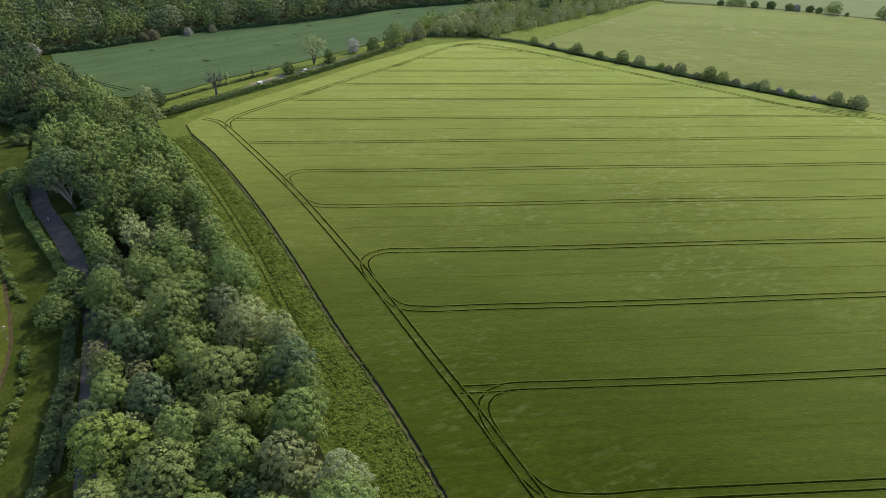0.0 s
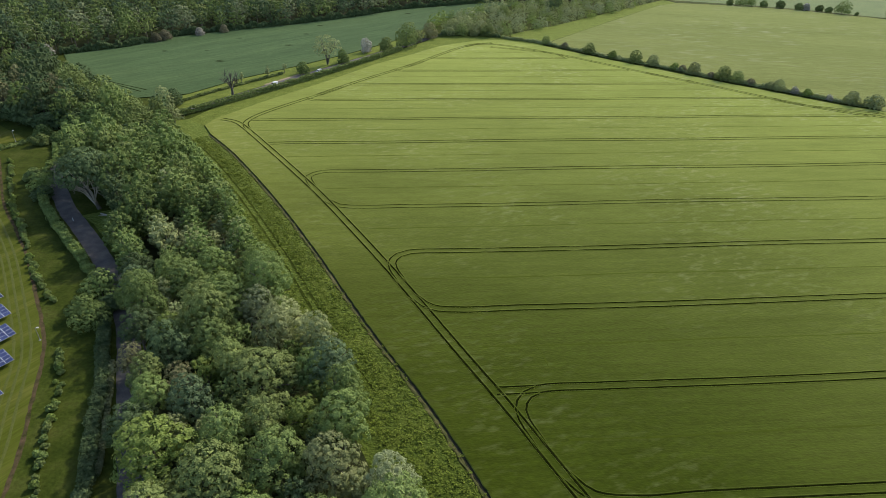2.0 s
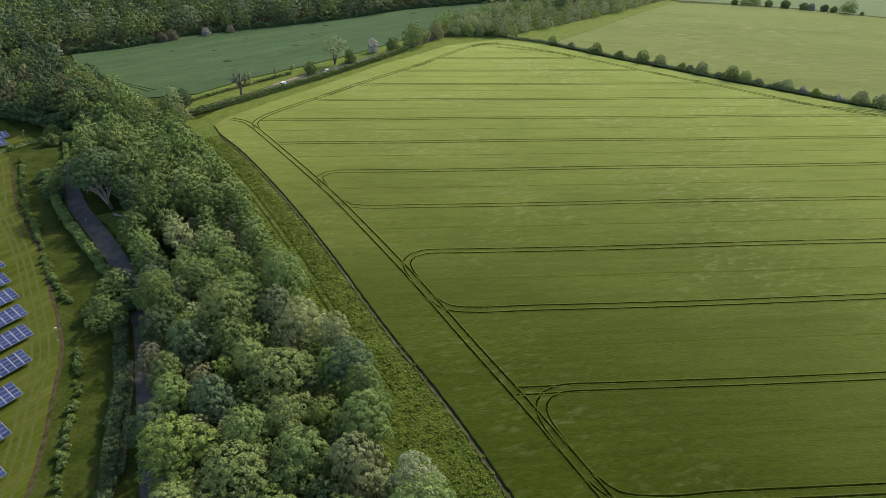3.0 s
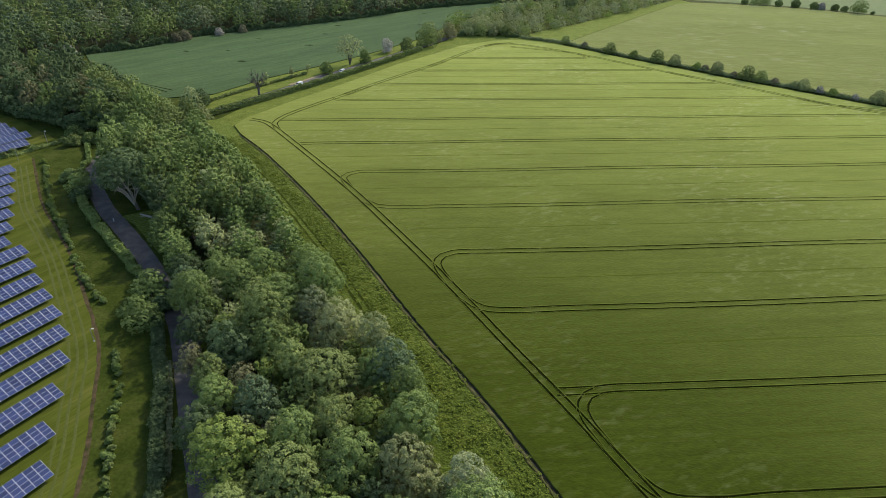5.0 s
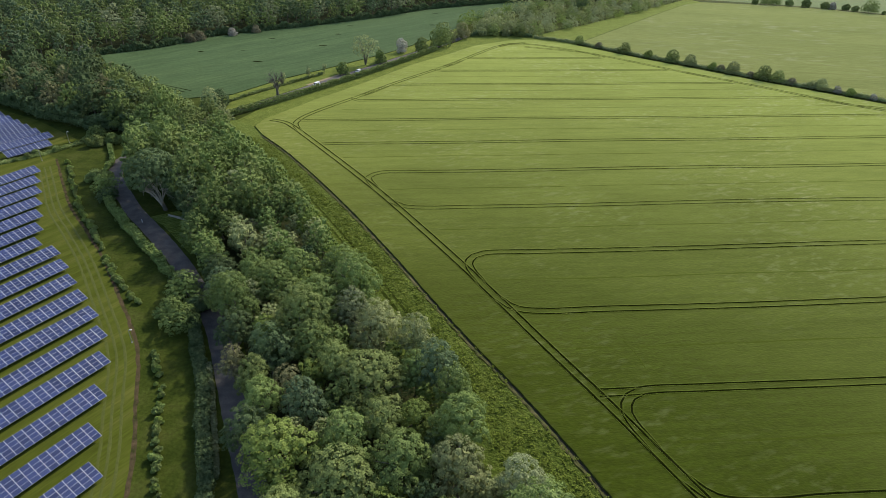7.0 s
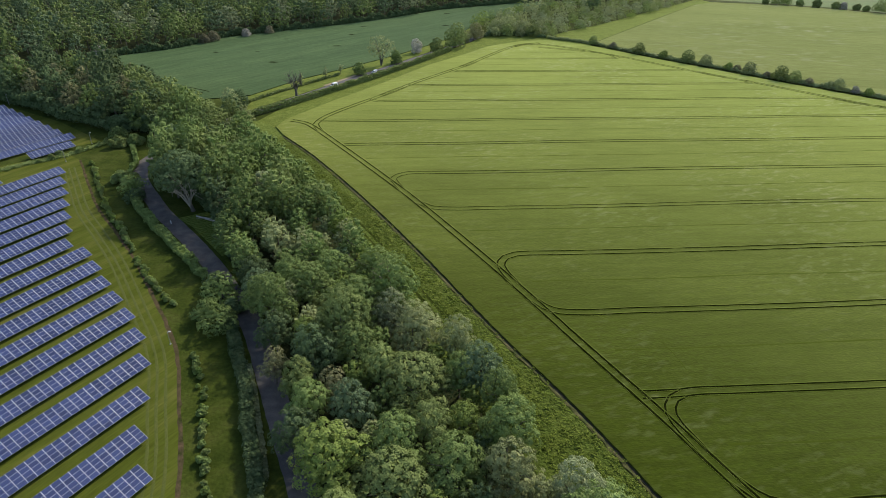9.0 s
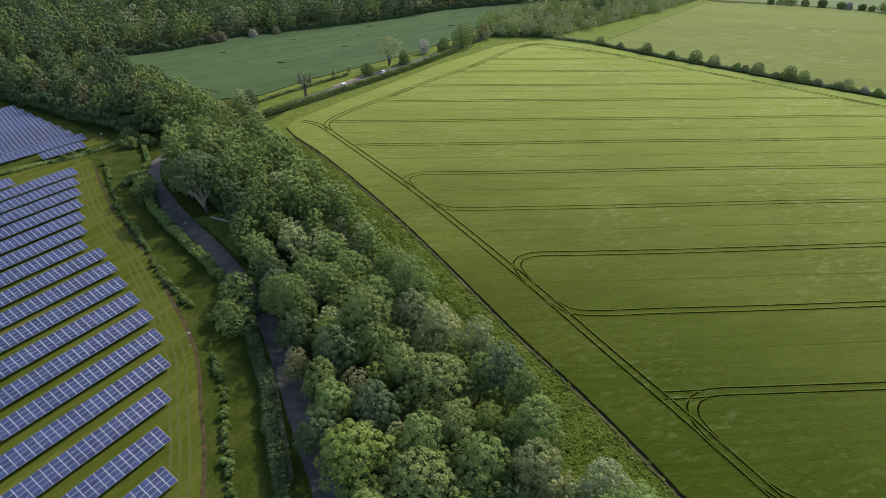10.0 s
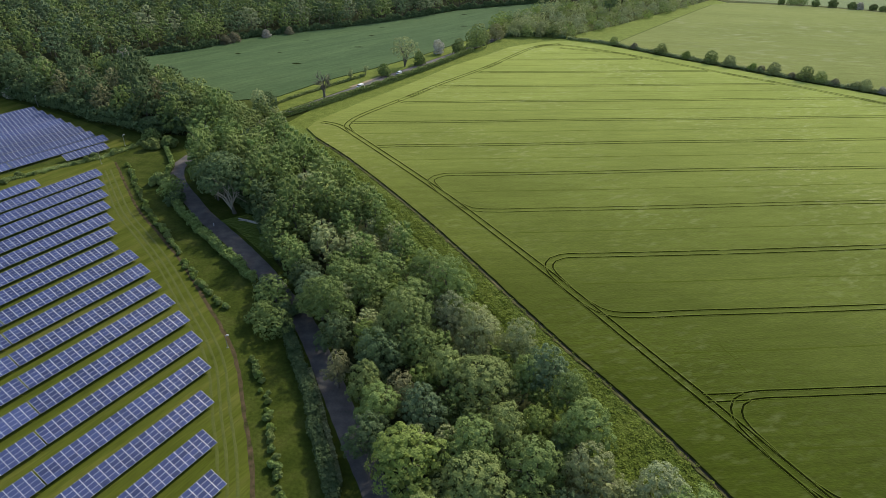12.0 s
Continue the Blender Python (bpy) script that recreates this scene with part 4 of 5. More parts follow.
def shrub(kind, height, radius, leaf, seed, label, count=500, size=0.28, lumps=9, category="shrub", group=""):
    rng = np.random.default_rng(seed)
    top = tagged(new("shrub"), label, category, group)
    part("stem", quads("stem", *tube([(0, 0, -0.05), (0.02, 0, height * 0.3), (0, 0.03, height * 0.6)], [0.05 + height * 0.012, 0.04 + height * 0.008, 0.02], 5)), M["bark"], top)
    if height >= 4:
        v, f = crown(rng, height, radius, 0.02 * height, max(0.7, radius * 0.22), 20, size * 0.6, 220, 0.5, True)
        part("crown", quads("crown", v * (1, 1, 0.97), f), M[leaf], top)
        TEMPLATES[kind] = top
        return top
    c, r = crown_shape(rng, height, radius, 0.02 * height, lumps)
    c[:, 2] *= 0.9
    low = rng.normal(0, radius * 0.42, (lumps // 2, 2))
    c = np.vstack([np.column_stack([low, height * rng.uniform(0.1, 0.35, lumps // 2)]), c])
    r = np.append(radius * rng.uniform(0.25, 0.42, lumps // 2), r)
    v, f = clumped(c, r, int(count * 1.25), size, rng)
    v[:, 2] = np.maximum(v[:, 2], 0.02)
    part("crown", quads("crown", v, f), M[leaf], top)
    TEMPLATES[kind] = top
    return top


# young planting beside the earth path
for i, leaf in enumerate(("olive", "mid", "yellow")):
    shrub("sapling%d" % i, 1.9, 0.95, leaf, 210 + i, "young bushy hedge plant in rough grass", 170, 0.2, 8, "shrub", "young hedge plants")
rng = random.Random(21)
for line in ([(-164.8, 213.1), (-150.8, 189.8), (-139.2, 172), (-130.9, 161.6), (-118.1, 143.3), (-109.4, 132.7), (-104, 126.7)], [(-92.4, 107.8), (-87.4, 98), (-84, 87.1), (-80.9, 79), (-76, 66)]):
    for p in curve(line, 0.95):
        if rng.random() < 0.9:
            plant("sapling%d" % rng.randrange(3), p[0] + rng.gauss(0, 0.4), p[1] + rng.gauss(0, 0.4), rng.uniform(0, 6.28), rng.uniform(0.55, 1.1))

# loose bushes that stand in the hedge between the arrays
for p in curve(DIVIDE, 1.5):
    if rng.random() < 0.75:
        plant("sapling%d" % rng.choice((0, 0, 1)), p[0] + rng.gauss(0, 0.9), p[1] + rng.gauss(0, 0.9), rng.uniform(0, 6.28), rng.uniform(0.6, 1.5))

# single bushes by the road
for i, (x, y, h, r, leaf) in enumerate([(-140.4, 190.5, 5.6, 3.8, "mid"), (-136.5, 183.5, 4.2, 3.0, "dark"), (-148, 199.5, 3.6, 2.8, "olive"), (-92.6, 129.3, 7.0, 4.2, "mid"), (-89.5, 118.0, 5.2, 3.8, "mid"), (-93.5, 122, 4.5, 3.2, "mid"), (-95.5, 134.5, 4.0, 2.8, "dark"), (-88.5, 124, 3.4, 2.6, "dark"), (-127.6, 281, 7.5, 2.8, "dark"), (-131, 277, 9, 3.6, "pale"), (-166, 239, 4.2, 3.4, "mid"), (-163, 231, 3.6, 3.0, "olive"), (-157, 234, 3.4, 3.0, "mid"), (-76, 117, 3.5, 2.0, "brown")]):
    shrub("bush%d" % i, h, r, leaf, 230 + i, {"olive": "olive-green rounded bush beside the road", "pale": "pale green roadside bush with loose crown", "mid": "spreading green roadside bush", "dark": "dark green rounded bush beside the road", "brown": "brownish thin bush beside the road"}[leaf], 1300, 0.3, 20, "bush")
    plant("bush%d" % i, x, y, 0.0, 1.2)

# trees and bushes standing in the field hedge
for i, (h, leaf) in enumerate([(7.0, "olive"), (6.5, "pale"), (5, "pale"), (4.5, "pink"), (5.5, "yellow"), (4.5, "blossom")]):
    shrub("hedgetree%d" % i, h, h * 0.56, leaf, 250 + i, {"olive": "olive-green hedgerow tree in the field hedge", "yellow": "yellow-green hedgerow tree in the field hedge", "pale": "pale green hedgerow tree", "pink": "brown-pink flowering hedgerow bush", "blossom": "white blossoming hedgerow bush"}[leaf], 1000, 0.4, 16, "tree", "hedgerow trees")
HEDGEROW = [(67.3, 416.5, 0, 0.85), (78, 407, 3, 0.9), (91, 393, 0, 1.05), (103, 382.5, 4, 0.9), (114.5, 373.5, 0, 1.15), (122.7, 366.5, 1, 1.1), (133, 358, 4, 0.85), (137, 355, 3, 0.9), (141.4, 350, 1, 1.15), (149, 343, 3, 0.8), (154, 338.5, 0, 1.2), (159.7, 334, 0, 1.0), (165.5, 329.5, 3, 0.9), (173, 323, 2, 0.9), (176.5, 320, 1, 1.0), (182.5, 315, 5, 0.9), (187.3, 311, 4, 0.8), (195, 304, 5, 0.75), (203, 298, 1, 1.15), (210.5, 293, 2, 1.5)]
for x, y, k, s in HEDGEROW:
    plant("hedgetree%d" % k, x, y, x, s)

# trees along the road and round the wheat
rng = np.random.default_rng(270)
ash = tagged(new("tree"), "tall airy pale green tree with several stems beside the road", "tree")
for i in range(7):
    an = i * 0.9 + rng.normal(0, 0.15)
    reach, rise = rng.uniform(2.5, 6.5), rng.uniform(10.5, 14.0)
    end = np.array((math.cos(an) * reach, math.sin(an) * reach, rise))
    bow = end * (0.3, 0.3, 0.5)
    pieces = [tube([(0, 0, -0.1), bow, end], [0.42, 0.26, 0.07], 6)]
    for k in range(5):
        a0 = bow + (end - bow) * (0.15 + 0.17 * k)
        a1 = a0 + rng.normal(0, 1, 3) * (1.8, 1.8, 0.8) + (0, 0, 1.6)
        pieces.append(tube([a0, (a0 + a1) / 2 + (0, 0, 0.2), a1], [0.14, 0.09, 0.03], 5))
    part("stem", quads("stem", *joined(pieces), smooth=True), M["bark"], ash)
part("crown", quads("crown", *crown(rng, 16.5, 8.6, 4.5, 1.75, 15, 0.3, 60)), M["pale"], ash)
ash.location = (-68.5, 357, 0)
shrub("white", 7.5, 3.0, "blossom", 271, "white blossoming tree beside the road", 1000, 0.35, 14, "tree")
plant("white", -49, 387, 0.0, 1.25)
shrub("oak", 10.5, 4.6, "olive", 272, "dense dark olive tree beside the road", 1800, 0.45, 26, "tree")
plant("oak", -24.7, 404, 0.0, 1.55)
for i, (x, y, h, r, leaf) in enumerate([(-37, 386, 7.5, 3.2, "olive"), (-78.8, 337.5, 5.2, 2.5, "mid"), (-60, 362, 6, 2.6, "mid"), (-10, 428, 8, 4.2, "brown"), (-18, 417, 6, 2.6, "pale")]):
    shrub("side%d" % i, h, r, leaf, 280 + i, {"olive": "round olive-green bush beside the road", "mid": "round green bush beside the road", "brown": "brown-green bush at the field corner", "pale": "pale bush at the field corner"}[leaf], 900, 0.38, 14, "bush")
    plant("side%d" % i, x, y, 0.0, 1.4)
for i, (x, y, h) in enumerate([(-107, 317, 6.5), (-96, 328, 6.5), (-89, 337, 6.0)]):
    tree("slim%d" % i, h, 1.3, "pale", 290 + i, gap=0.8, per=9, size=0.28, base=1.2, label="slim young tree in the road verge", limbs=4, group="young trees in the verge")
    plant("slim%d" % i, x, y)
# leafless tree in the road hedge
rng = np.random.default_rng(300)
bare = tagged(new("bare_tree"), "leafless grey tree in the road hedge", "tree")
part("trunk", quads("trunk", *tube([(0, 0, -0.1), (0.1, 0, 3), (0, 0.2, 6)], [0.55, 0.45, 0.3], 8), smooth=True), M["bark"], bare)
for i in range(11):
    an = i * 2.4
    z0 = 3.0 + 0.3 * i
    e1 = np.array([math.cos(an) * 2.2, math.sin(an) * 2.2, z0 + 3.0 + rng.uniform(0, 1.5)])
    pieces = [tube([(0, 0, z0), e1 * (0.5, 0.5, 1) - (0, 0, 1.0), e1], [0.2, 0.14, 0.07], 5)]
    for k in range(9):
        e2 = e1 + rng.normal(0, 1, 3) * (1.3, 1.3, 0.9) + (0, 0, 1.4)
        pieces.append(tube([e1 - (0, 0, 0.5), (e1 + e2) / 2, e2], [0.07, 0.05, 0.02], 4))
    part("branch", quads("branch", *joined(pieces)), M["bark"], bare)
bare.location = (-104.5, 292, 0)
bare.scale = (1.35, 1.35, 1.15)

# blossoming shrubs before the wood, and trees beyond the pale field
shrub("may", 7, 4.0, "blossom", 310, "whitish blossoming tree at the foot of the wood", 800, 0.45, 14, "tree", "blossoming trees by the wood")
shrub("may2", 7, 4.0, "pink", 311, "pinkish budding tree at the foot of the wood", 800, 0.45, 14, "tree", "blossoming trees by the wood")
for x, y, k, s in [(-232, 366, "may", 1.0), (-253, 292, "may", 0.9), (-163, 424, "may", 0.8), (-180, 409, "may2", 1.0), (-184, 404, "may2", 0.9), (-150, 434, "may2", 0.8)]:
    plant(k, x, y, x, s)
shrub("lone", 12, 7.0, "mid", 320, count=1500, size=0.5, lumps=34, category="tree", label="broad green tree at the far field edge", group="trees at the far field edge")
shrub("lowbush", 6, 3.4, "olive", 321, "round olive-green bush at the far field edge", 600, 0.5, 12, "bush", "bushes at the far field edge")
shrub("lowmay", 6, 3.2, "blossom", 322, "blossoming bush at the far field edge", 600, 0.5, 12, "bush", "bushes at the far field edge")
for x, y, k, s in [(268, 579, "lone", 0.7), (277, 579, "lone", 0.75), (259, 580, "lowbush", 0.9), (288, 576, "lowbush", 1.0), (300, 570, "lowbush", 1.2), (313, 563, "lowbush", 1.1), (318.5, 561, "lowmay", 1.1), (328, 557, "lowbush", 1.0), (334, 553, "lowbush", 0.9), (343, 548, "lone", 1.0), (353, 543, "lowbush", 0.5), (379, 534, "lone", 0.9), (388, 528, "lowbush", 1.0)]:
    plant(k, x, y, x, s)
tree("poplar", 16, 6.0, "dark", 330, gap=1.9, per=12, size=0.45, base=2, label="tall dark tree rising from the scrub")
plant("poplar", 92, 530)
tree("sallow", 11, 5.5, "olive", 331, gap=1.7, per=16, size=0.36, base=1, label="broad olive tree rising from the scrub", round_up=0.6)
plant("sallow", 46, 500)
shrub("willow", 9.5, 6.5, "pale", 332, "broad pale willow at the corner of the scrub", size=0.5, category="tree", group="willows at the scrub corner")
for x, y, size in [(6, 449, 1.0), (15, 456, 1.1), (26, 452, 0.85)]:
    plant("willow", x, y, x, size)
for i, (x, y) in enumerate([(4, 436), (12, 438), (21, 437), (30, 437)]):
    plant("hedgetree0" if i % 2 else "hedgetree2", x, y, i, 1.3)

# ---- the old tree at the road, with bare limbs, and the fallen trunk ----
rng = np.random.default_rng(340)
old = tagged(new("old_tree"), "old spreading tree with bare pale limbs", "tree")
part("trunk", quads("trunk", *tube([(0, 0, -0.1), (-0.3, -0.3, 2.5), (-1.0, -0.6, 5), (-1.6, -0.8, 9)], [0.7, 0.48, 0.36, 0.2], 9), smooth=True), M["bark"], old)
for i, end in enumerate([(-5.6, -2.4, 9.5), (-4.2, -3.2, 10.5), (-2.8, -4.2, 10), (-1.4, -3.6, 11.5), (0.4, -4.4, 10.5), (1.8, -3.2, 11), (-6.0, -0.4, 9), (-3.4, -1.6, 12), (3.2, -3.4, 9.5)]):
    e = np.array(end, float)
    s0 = np.array((-0.3, -0.4, 1.4 + 0.25 * i))
    m = (s0 + e) / 2 + (0.5, 0.2, 0.6)
    pieces = [tube([s0, m, e], [0.26, 0.18, 0.06], 6)]
    for k in range(6):
        pieces.append(tube([m + (e - m) * 0.16 * k, m + (e - m) * (0.3 + 0.14 * k) + rng.normal(0, 0.6, 3), e + rng.normal(0, 1.3, 3)], [0.09, 0.06, 0.025], 5))
    part("limb", quads("limb", *joined(pieces), smooth=True), M["deadwood"], old, "pale bare limb")
v, f = crown(rng, 17.0, 10.0, 8.5, 1.4, 40, 0.26)
part("crown", quads("crown", v + (-2.6, 4.0, 0), f), M["dark"], old)
hedge([(-133, 214), (-127.5, 203), (-121, 192), (-114.5, 183.5), (-110, 178)], 3.6, 3.4, "dark", 345, "dark leafy undergrowth round the old tree", 110, 0.3, "undergrowth", 0.45)
hedge([(-108, 176), (-104, 167), (-99, 158), (-95, 150)], 3.4, 3.6, "dark", 346, "dark leafy undergrowth below the belt trees", 110, 0.3, "undergrowth", 0.45)
old.location = (-115.8, 177.5, 0)
log = tagged(new("fallen_trunk"), "pale fallen tree trunk lying on grass", "log")
part("trunk", quads("trunk", *tube([(-113.5, 173.6, 0.3), (-110, 171.8, 0.42), (-106, 170.2, 0.4)], [0.22, 0.38, 0.45], 9), smooth=True), M["deadwood"], log)
part("branch", quads("branch", *tube([(-110, 171.8, 0.5), (-111, 170.8, 1.1), (-112.5, 170.4, 1.3)], [0.16, 0.11, 0.05], 6)), M["deadwood"], log)

# ---- weeds and tall grass in the margin ----
rng = np.random.default_rng(350)
n = 5600
pick = rng.integers(6, len(strip) - 1, n)
side = sideways(strip)
off = rng.uniform(-13.0, -1.2, n)
off = np.where((np.abs(off + 8.7) < 1.3) & (strip[pick][:, 1] > 100), off + 3.0, off)
xy = strip[pick] + rng.uniform(-1.6, 1.6, (n, 2)) + side[pick] * off[:, None]
c = np.column_stack([xy, 0.12 + 0.42 * rng.random(n) ** 2])
v, f = leaves(np.repeat(c, 8, 0) + rng.normal(0, 0.27, (n * 8, 3)) * (1, 1, 0.5), np.tile((0, 0, 1.2), (n * 8, 1)), 0.2, rng)
v[:, 2] = np.maximum(v[:, 2], 0.1)
tagged(part("margin_weeds", quads("margin_weeds", v, f), M["weed"]), "leafy weeds and tall grass in the margin", "weeds", kind="stuff")
# cut swaths in the meadow beside the path
for i, off in enumerate((-2.6, -4.4, -6.0)):
    line = track_line[2:-4] + sideways(track_line)[2:-4] * off
    v, f = ribbon(line, [(-0.3, 0.03), (0, 0.06), (0.3, 0.03)], 0.04, 360 + i)
    tagged(part("cut_swath", quads("cut_swath", v, f, True), M["swath"]), "pale swath of cut grass", "cut grass", "swaths of cut grass", "structure")


# ---- solar panels ----
TILT, SLANT, COL = radians(20), 4.06, 1.63


def module_mesh():
    """One framed panel, long side along x, at the origin."""
    w, d, t, rx, ry = 1.605, 0.996, 0.04, 0.037, 0.014
    v = [(0, 0, 0), (w, 0, 0), (w, d, 0), (0, d, 0), (0, 0, t), (w, 0, t), (w, d, t), (0, d, t), (rx, ry, t), (w - rx, ry, t), (w - rx, d - ry, t), (rx, d - ry, t)]
    f = [(0, 1, 5, 4), (1, 2, 6, 5), (2, 3, 7, 6), (3, 0, 4, 7), (4, 5, 9, 8), (5, 6, 10, 9), (6, 7, 11, 10), (7, 4, 8, 11), (8, 9, 10, 11), (3, 2, 1, 0)]
    return np.array(v, float), np.array(f)


MOD_V, MOD_F = module_mesh()
SLOTS = np.array([0, 0, 0, 0, 0, 0, 0, 0, 1, 0], np.int32)
module = quads("module", MOD_V, MOD_F)
for m in ("aluminium", "cells"):
    module.materials.append(M[m])
module.polygons.foreach_set("material_index", SLOTS)


def box(x0, x1, y0, y1, z0, z1):
    v = np.array([(x, y, z) for z in (z0, z1) for x, y in ((x0, y0), (x1, y0), (x1, y1), (x0, y1))], float)
    return v, np.array([(3, 2, 1, 0), (4, 5, 6, 7), (0, 1, 5, 4), (1, 2, 6, 5), (2, 3, 7, 6), (3, 0, 4, 7)])


c20, s20 = math.cos(TILT), math.sin(TILT)
LOW = 0.95
post_front = quads("post", *box(-0.05, 0.05, -0.05, 0.05, -0.1, LOW + 0.9 * math.tan(TILT) - 0.08))
post_back = quads("post", *box(-0.05, 0.05, -0.05, 0.05, -0.1, LOW + 2.9 * math.tan(TILT) - 0.08))
for me in (post_front, post_back):
    me.materials.append(M["steel"])
FACE = Matrix.Translation((0, 0, LOW)) @ Matrix.Rotation(TILT, 4, "X")
TABLES = {}


def solar_table(cols, single):
    """A tilted table of panels, four lying panels high, its low edge along x at the origin, columns going to minus x."""
    top = tagged(new("solar_table"), "tilted table of blue framed solar panels on steel posts", "solar panels", "tables of solar panels")
    length = cols * COL
    for k, y in enumerate((0.55, 1.5, 2.55, 3.5)):
        me = quads("rail", *box(-length, 0, y - 0.03, y + 0.03, -0.07, -0.004))
        rail = part("rail", me, M["steel"], top)
        rail.matrix_basis = FACE
    for i in range(max(2, cols // 4 + 1)):
        x = -0.9 - i * (length - 1.8) / max(1, cols // 4)
        for me, y in ((post_front, 0.9), (post_back, 2.9)):
            p = new("post", me)
            p.parent = top
            p.location = (x, y, 0)
    if single:
        for i in range(cols):
            for j in range(4):
                p = new("module", module)
                p.parent = top
                p.matrix_basis = FACE @ Matrix.Translation((-(i + 1) * COL, j * 1.012, 0))
    else:
        pieces = [(MOD_V + (-(i + 1) * COL, j * 1.012, 0), MOD_F) for i in range(cols) for j in range(4)]
        me = quads("module", *joined(pieces))
        for m in ("aluminium", "cells"):
            me.materials.append(M[m])
        me.polygons.foreach_set("material_index", np.tile(SLOTS, cols * 4))
        ob = tagged(part("module", me, None, top), kind="stuff")
        ob.matrix_basis = FACE
    return top


def place_table(cols, single, s, n, turn):
    """s: along the row to its end; n: across the rows, of the upper edge."""
    a = radians(turn)
    d, nn = Vector((math.cos(a), math.sin(a), 0)), Vector((math.sin(a), -math.cos(a), 0))
    at = d * s + nn * (n + SLANT * c20)
    m = Matrix.Translation(at) @ Matrix.Rotation(a, 4, "Z")
    key = (cols, single)
    if key not in TABLES:
        TABLES[key] = solar_table(cols, single)
        TABLES[key].matrix_basis = m
    else:
        copy_thing(TABLES[key], m)


ENDS = [14.6, 19.95, 26.7, 33.3, 38.3, 41.7, 44.3, 46.8, 49.8, 52.5, 52.3, 57.2, 61.8, 66.2, 70.8, 75.0, 79.6]
for i, s in enumerate(ENDS):
    n = -118.4 - 8.79 * i if i <= 10 else -206.3 - 8.43 * (i - 10)
    place_table(22, True, s, n, 57.2)
    place_table(22, False, s - 22 * COL - 0.3, n, 57.2)
place_table(22, False, 62.7, -265.9, 57.2)
place_table(10, False, 75.2, -283.8, 53.0)
for i in range(8):
    n = -292.3 - 8.15 * i
    place_table(22, False, 79.5 if i == 0 else 78.4, n, 53.0)
    place_table(22, False, (79.5 if i == 0 else 78.4) - 22 * COL - 0.3, n, 53.0)


# ---- camera poles of the solar site, post by the road ----
def camera_pole(x, y, tall):
    top = tagged(new("camera_pole"), "slim grey pole with a white camera head", "camera pole", "poles round the panels")
    part("pole", quads("pole", *tube([(0, 0, -0.1), (0, 0, tall * 0.5), (0, 0, tall)], [0.08, 0.07, 0.06], 8), smooth=True), M["steel"], top)
    part("base_plate", quads("base_plate", *box(-0.2, 0.2, -0.2, 0.2, 0, 0.06)), M["steel"], top)
    part("arm", quads("arm", *box(-0.04, 0.5, -0.04, 0.04, tall - 0.08, tall)), M["steel"], top)
    part("camera_housing", quads("camera_housing", *tube([(0.3, 0, tall + 0.1), (0.33, 0, tall + 0.12), (0.8, 0, tall + 0.12), (0.83, 0, tall + 0.1)], [0.02, 0.13, 0.13, 0.02], 8)), M["white_paint"], top, "white camera housing")
    top.location = (x, y, 0)
    return top


for x, y, h in [(-99.3, 112.1, 3.6), (-174.7, 233.5, 4.5), (-175.8, 215.5, 5.0), (-234.1, 279.3, 5.0)]:
    camera_pole(x, y, h)
post = tagged(new("marker_post"), "short white post in the roadside grass", "post")
part("shaft", quads("shaft", *box(-0.08, 0.08, -0.05, 0.05, -0.05, 1.1)), M["white_paint"], post)
part("cap", quads("cap", *box(-0.1, 0.1, -0.07, 0.07, 1.1, 1.16)), M["white_paint"], post)
post.location = (-119.8, 168.9, 0)


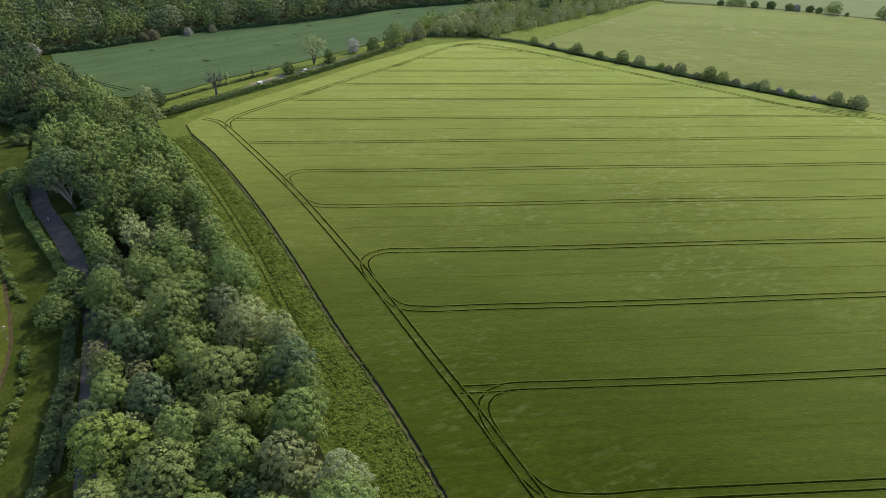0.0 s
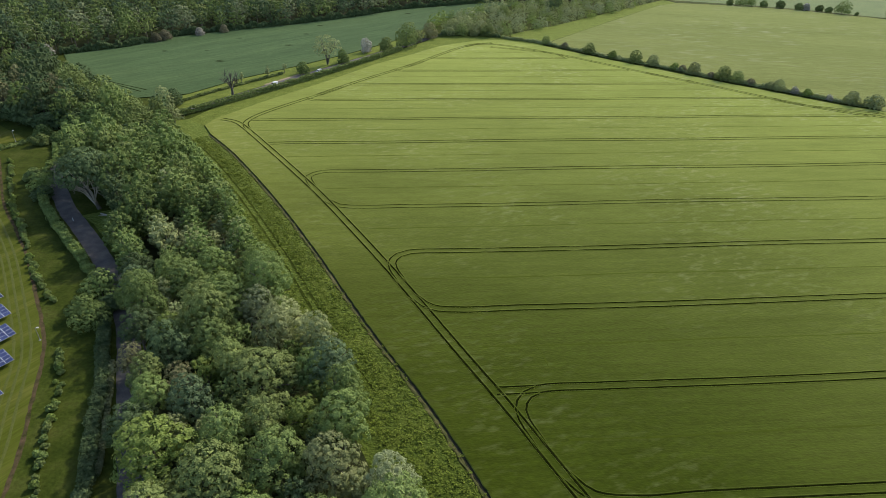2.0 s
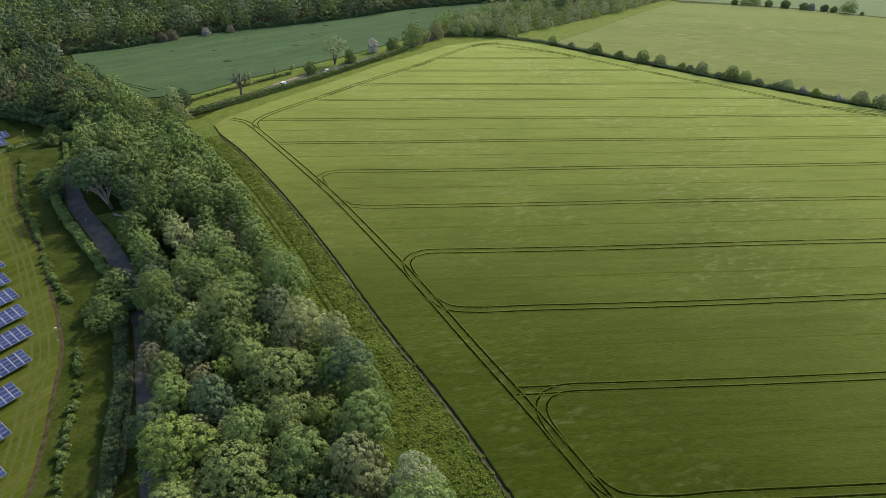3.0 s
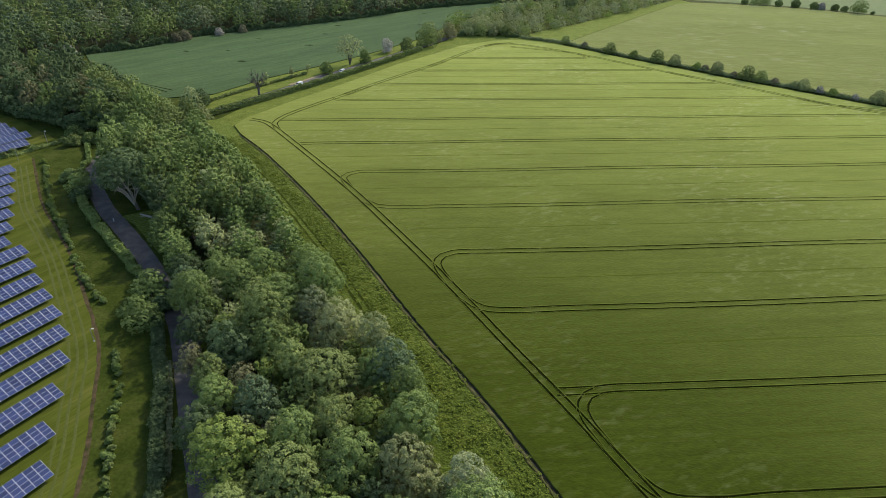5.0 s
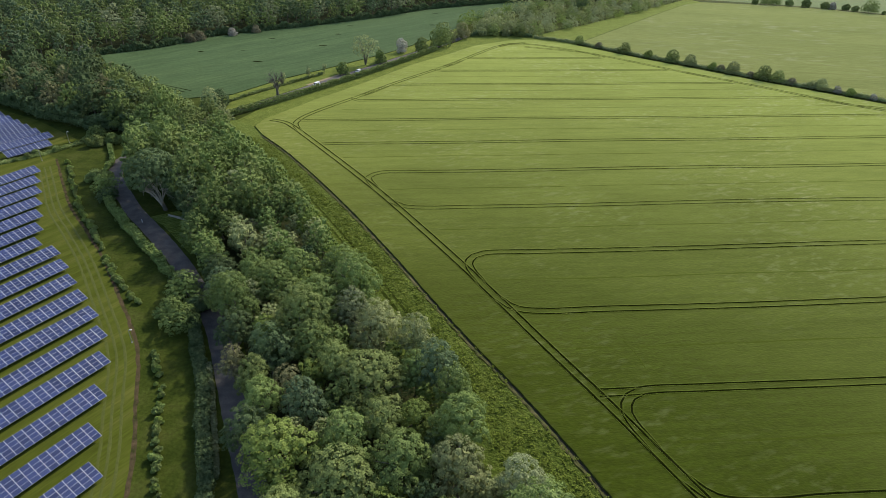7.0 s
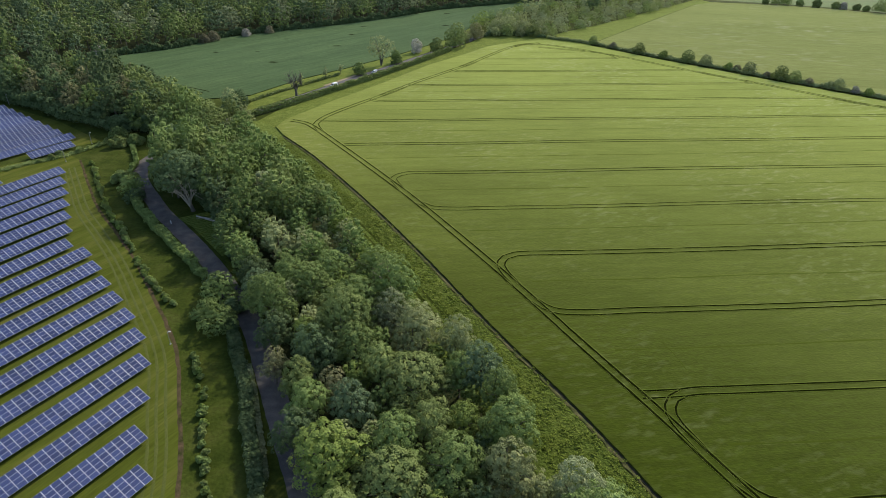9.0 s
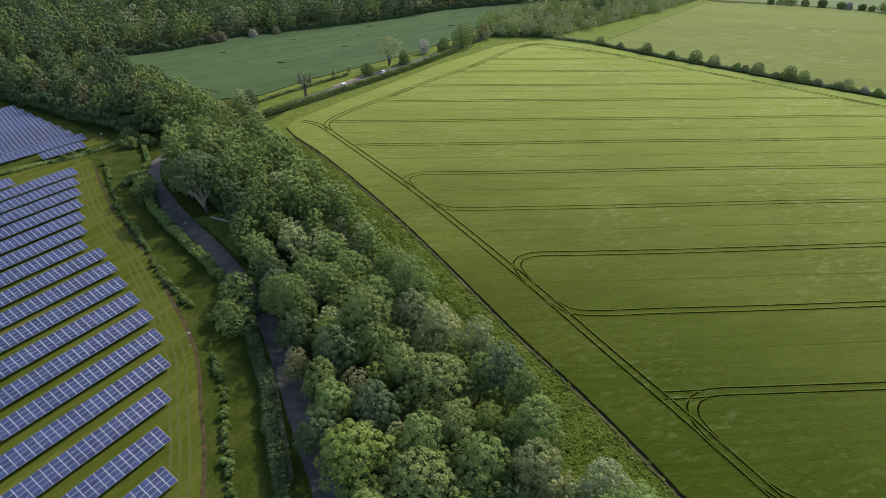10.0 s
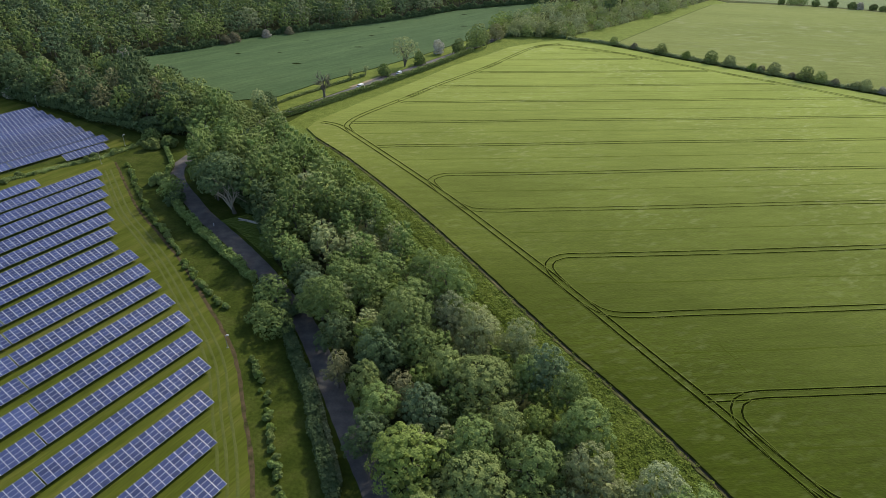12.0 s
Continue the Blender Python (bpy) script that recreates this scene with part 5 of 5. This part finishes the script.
# ---- vans ----
def van():
    top = tagged(new("van"), "white panel van on the road", "van", "vehicles on the road")
    prof = [(-2.5, 0.45), (-2.52, 1.0), (-2.45, 1.9), (-2.25, 2.15), (0.7, 2.15), (1.15, 1.95), (1.75, 1.25), (2.4, 1.0), (2.5, 0.7), (2.48, 0.45)]
    v, f = [], []
    for y, k in ((-0.95, 0.0), (-0.88, 0.06), (0.88, 0.06), (0.95, 0.0)):
        for x, z in prof:
            narrow = max(0.0, (z - 1.0)) * 0.12
            v.append((x * (1 - (0.01 if k == 0 else 0)), y - math.copysign(narrow, y), z + (0.0 if k else -0.05)))
    bm = bmesh.new()
    vs = [bm.verts.new(p) for p in v]
    n = len(prof)
    for a in range(3):
        for i in range(n):
            j = (i + 1) % n
            bm.faces.new((vs[a * n + i], vs[a * n + j], vs[(a + 1) * n + j], vs[(a + 1) * n + i]))
    bm.faces.new(vs[:n])
    bm.faces.new(vs[3 * n:])
    bmesh.ops.recalc_face_normals(bm, faces=bm.faces[:])
    part("body", to_mesh(bm, "body"), M["white_paint"], top)
    part("windscreen", quads("windscreen", np.array([(1.2, -0.72, 1.93), (1.2, 0.72, 1.93), (1.76, 0.8, 1.29), (1.76, -0.8, 1.29)]) + (0.02, 0, 0.02), [(0, 3, 2, 1)]), M["glass"], top, "dark windscreen")
    for y in (-1, 1):
        part("side_window", quads("side_window", [(0.5, y * 0.87, 1.85), (1.1, y * 0.87, 1.85), (1.5, y * 0.935, 1.35), (0.5, y * 0.935, 1.35)], [(0, 1, 2, 3)]), M["glass"], top, "dark side window")
        part("headlight", quads("headlight", *box(2.36, 2.5, y * 0.7 - 0.15, y * 0.7 + 0.15, 0.78, 0.95)), M["aluminium"], top, "clear headlight")
        part("mirror", quads("mirror", *box(1.25, 1.35, y * 1.03 - 0.1, y * 1.03 + 0.1, 1.3, 1.55)), M["tyre"], top, "dark wing mirror")
        for x in (-1.6, 1.6):
            w = part("wheel", quads("wheel", *tube([(x, y * 0.72, 0.34), (x, y * 0.74, 0.34), (x, y * 0.92, 0.34), (x, y * 0.94, 0.34)], [0.2, 0.34, 0.34, 0.2], 14)), M["tyre"], top, "black tyre")
            part("rim", quads("rim", *tube([(x, y * 0.9, 0.34), (x, y * 0.945, 0.34), (x, y * 0.95, 0.34)], [0.2, 0.2, 0.01], 12)), M["aluminium"], w, "grey rim")
    part("bumper", quads("bumper", *box(2.42, 2.56, -0.85, 0.85, 0.4, 0.62)), M["tyre"], top, "dark bumper")
    return top


def on_road(x, y, side):
    """A pose on the lane to one side of the road's line, along it."""
    i = int(np.argmin(np.hypot(road_line[:, 0] - x, road_line[:, 1] - y)))
    d = road_line[i + 1] - road_line[i - 1]
    q = road_line[i] + sideways(road_line)[i] * side
    return pose(q[0], q[1], 0.07, 0, 0, math.degrees(math.atan2(-d[1], -d[0])))


first = van()
first.matrix_basis = on_road(-91, 316, 1.1) @ Matrix.Scale(0.84, 4)
copy_thing(first, on_road(-72, 341, 1.1) @ Matrix.Scale(0.84, 4))

# patterns that stand nowhere are taken away
for kind, ob in TEMPLATES.items():
    if kind not in STOOD:
        for child in list(ob.children):
            bpy.data.objects.remove(child)
        bpy.data.objects.remove(ob)
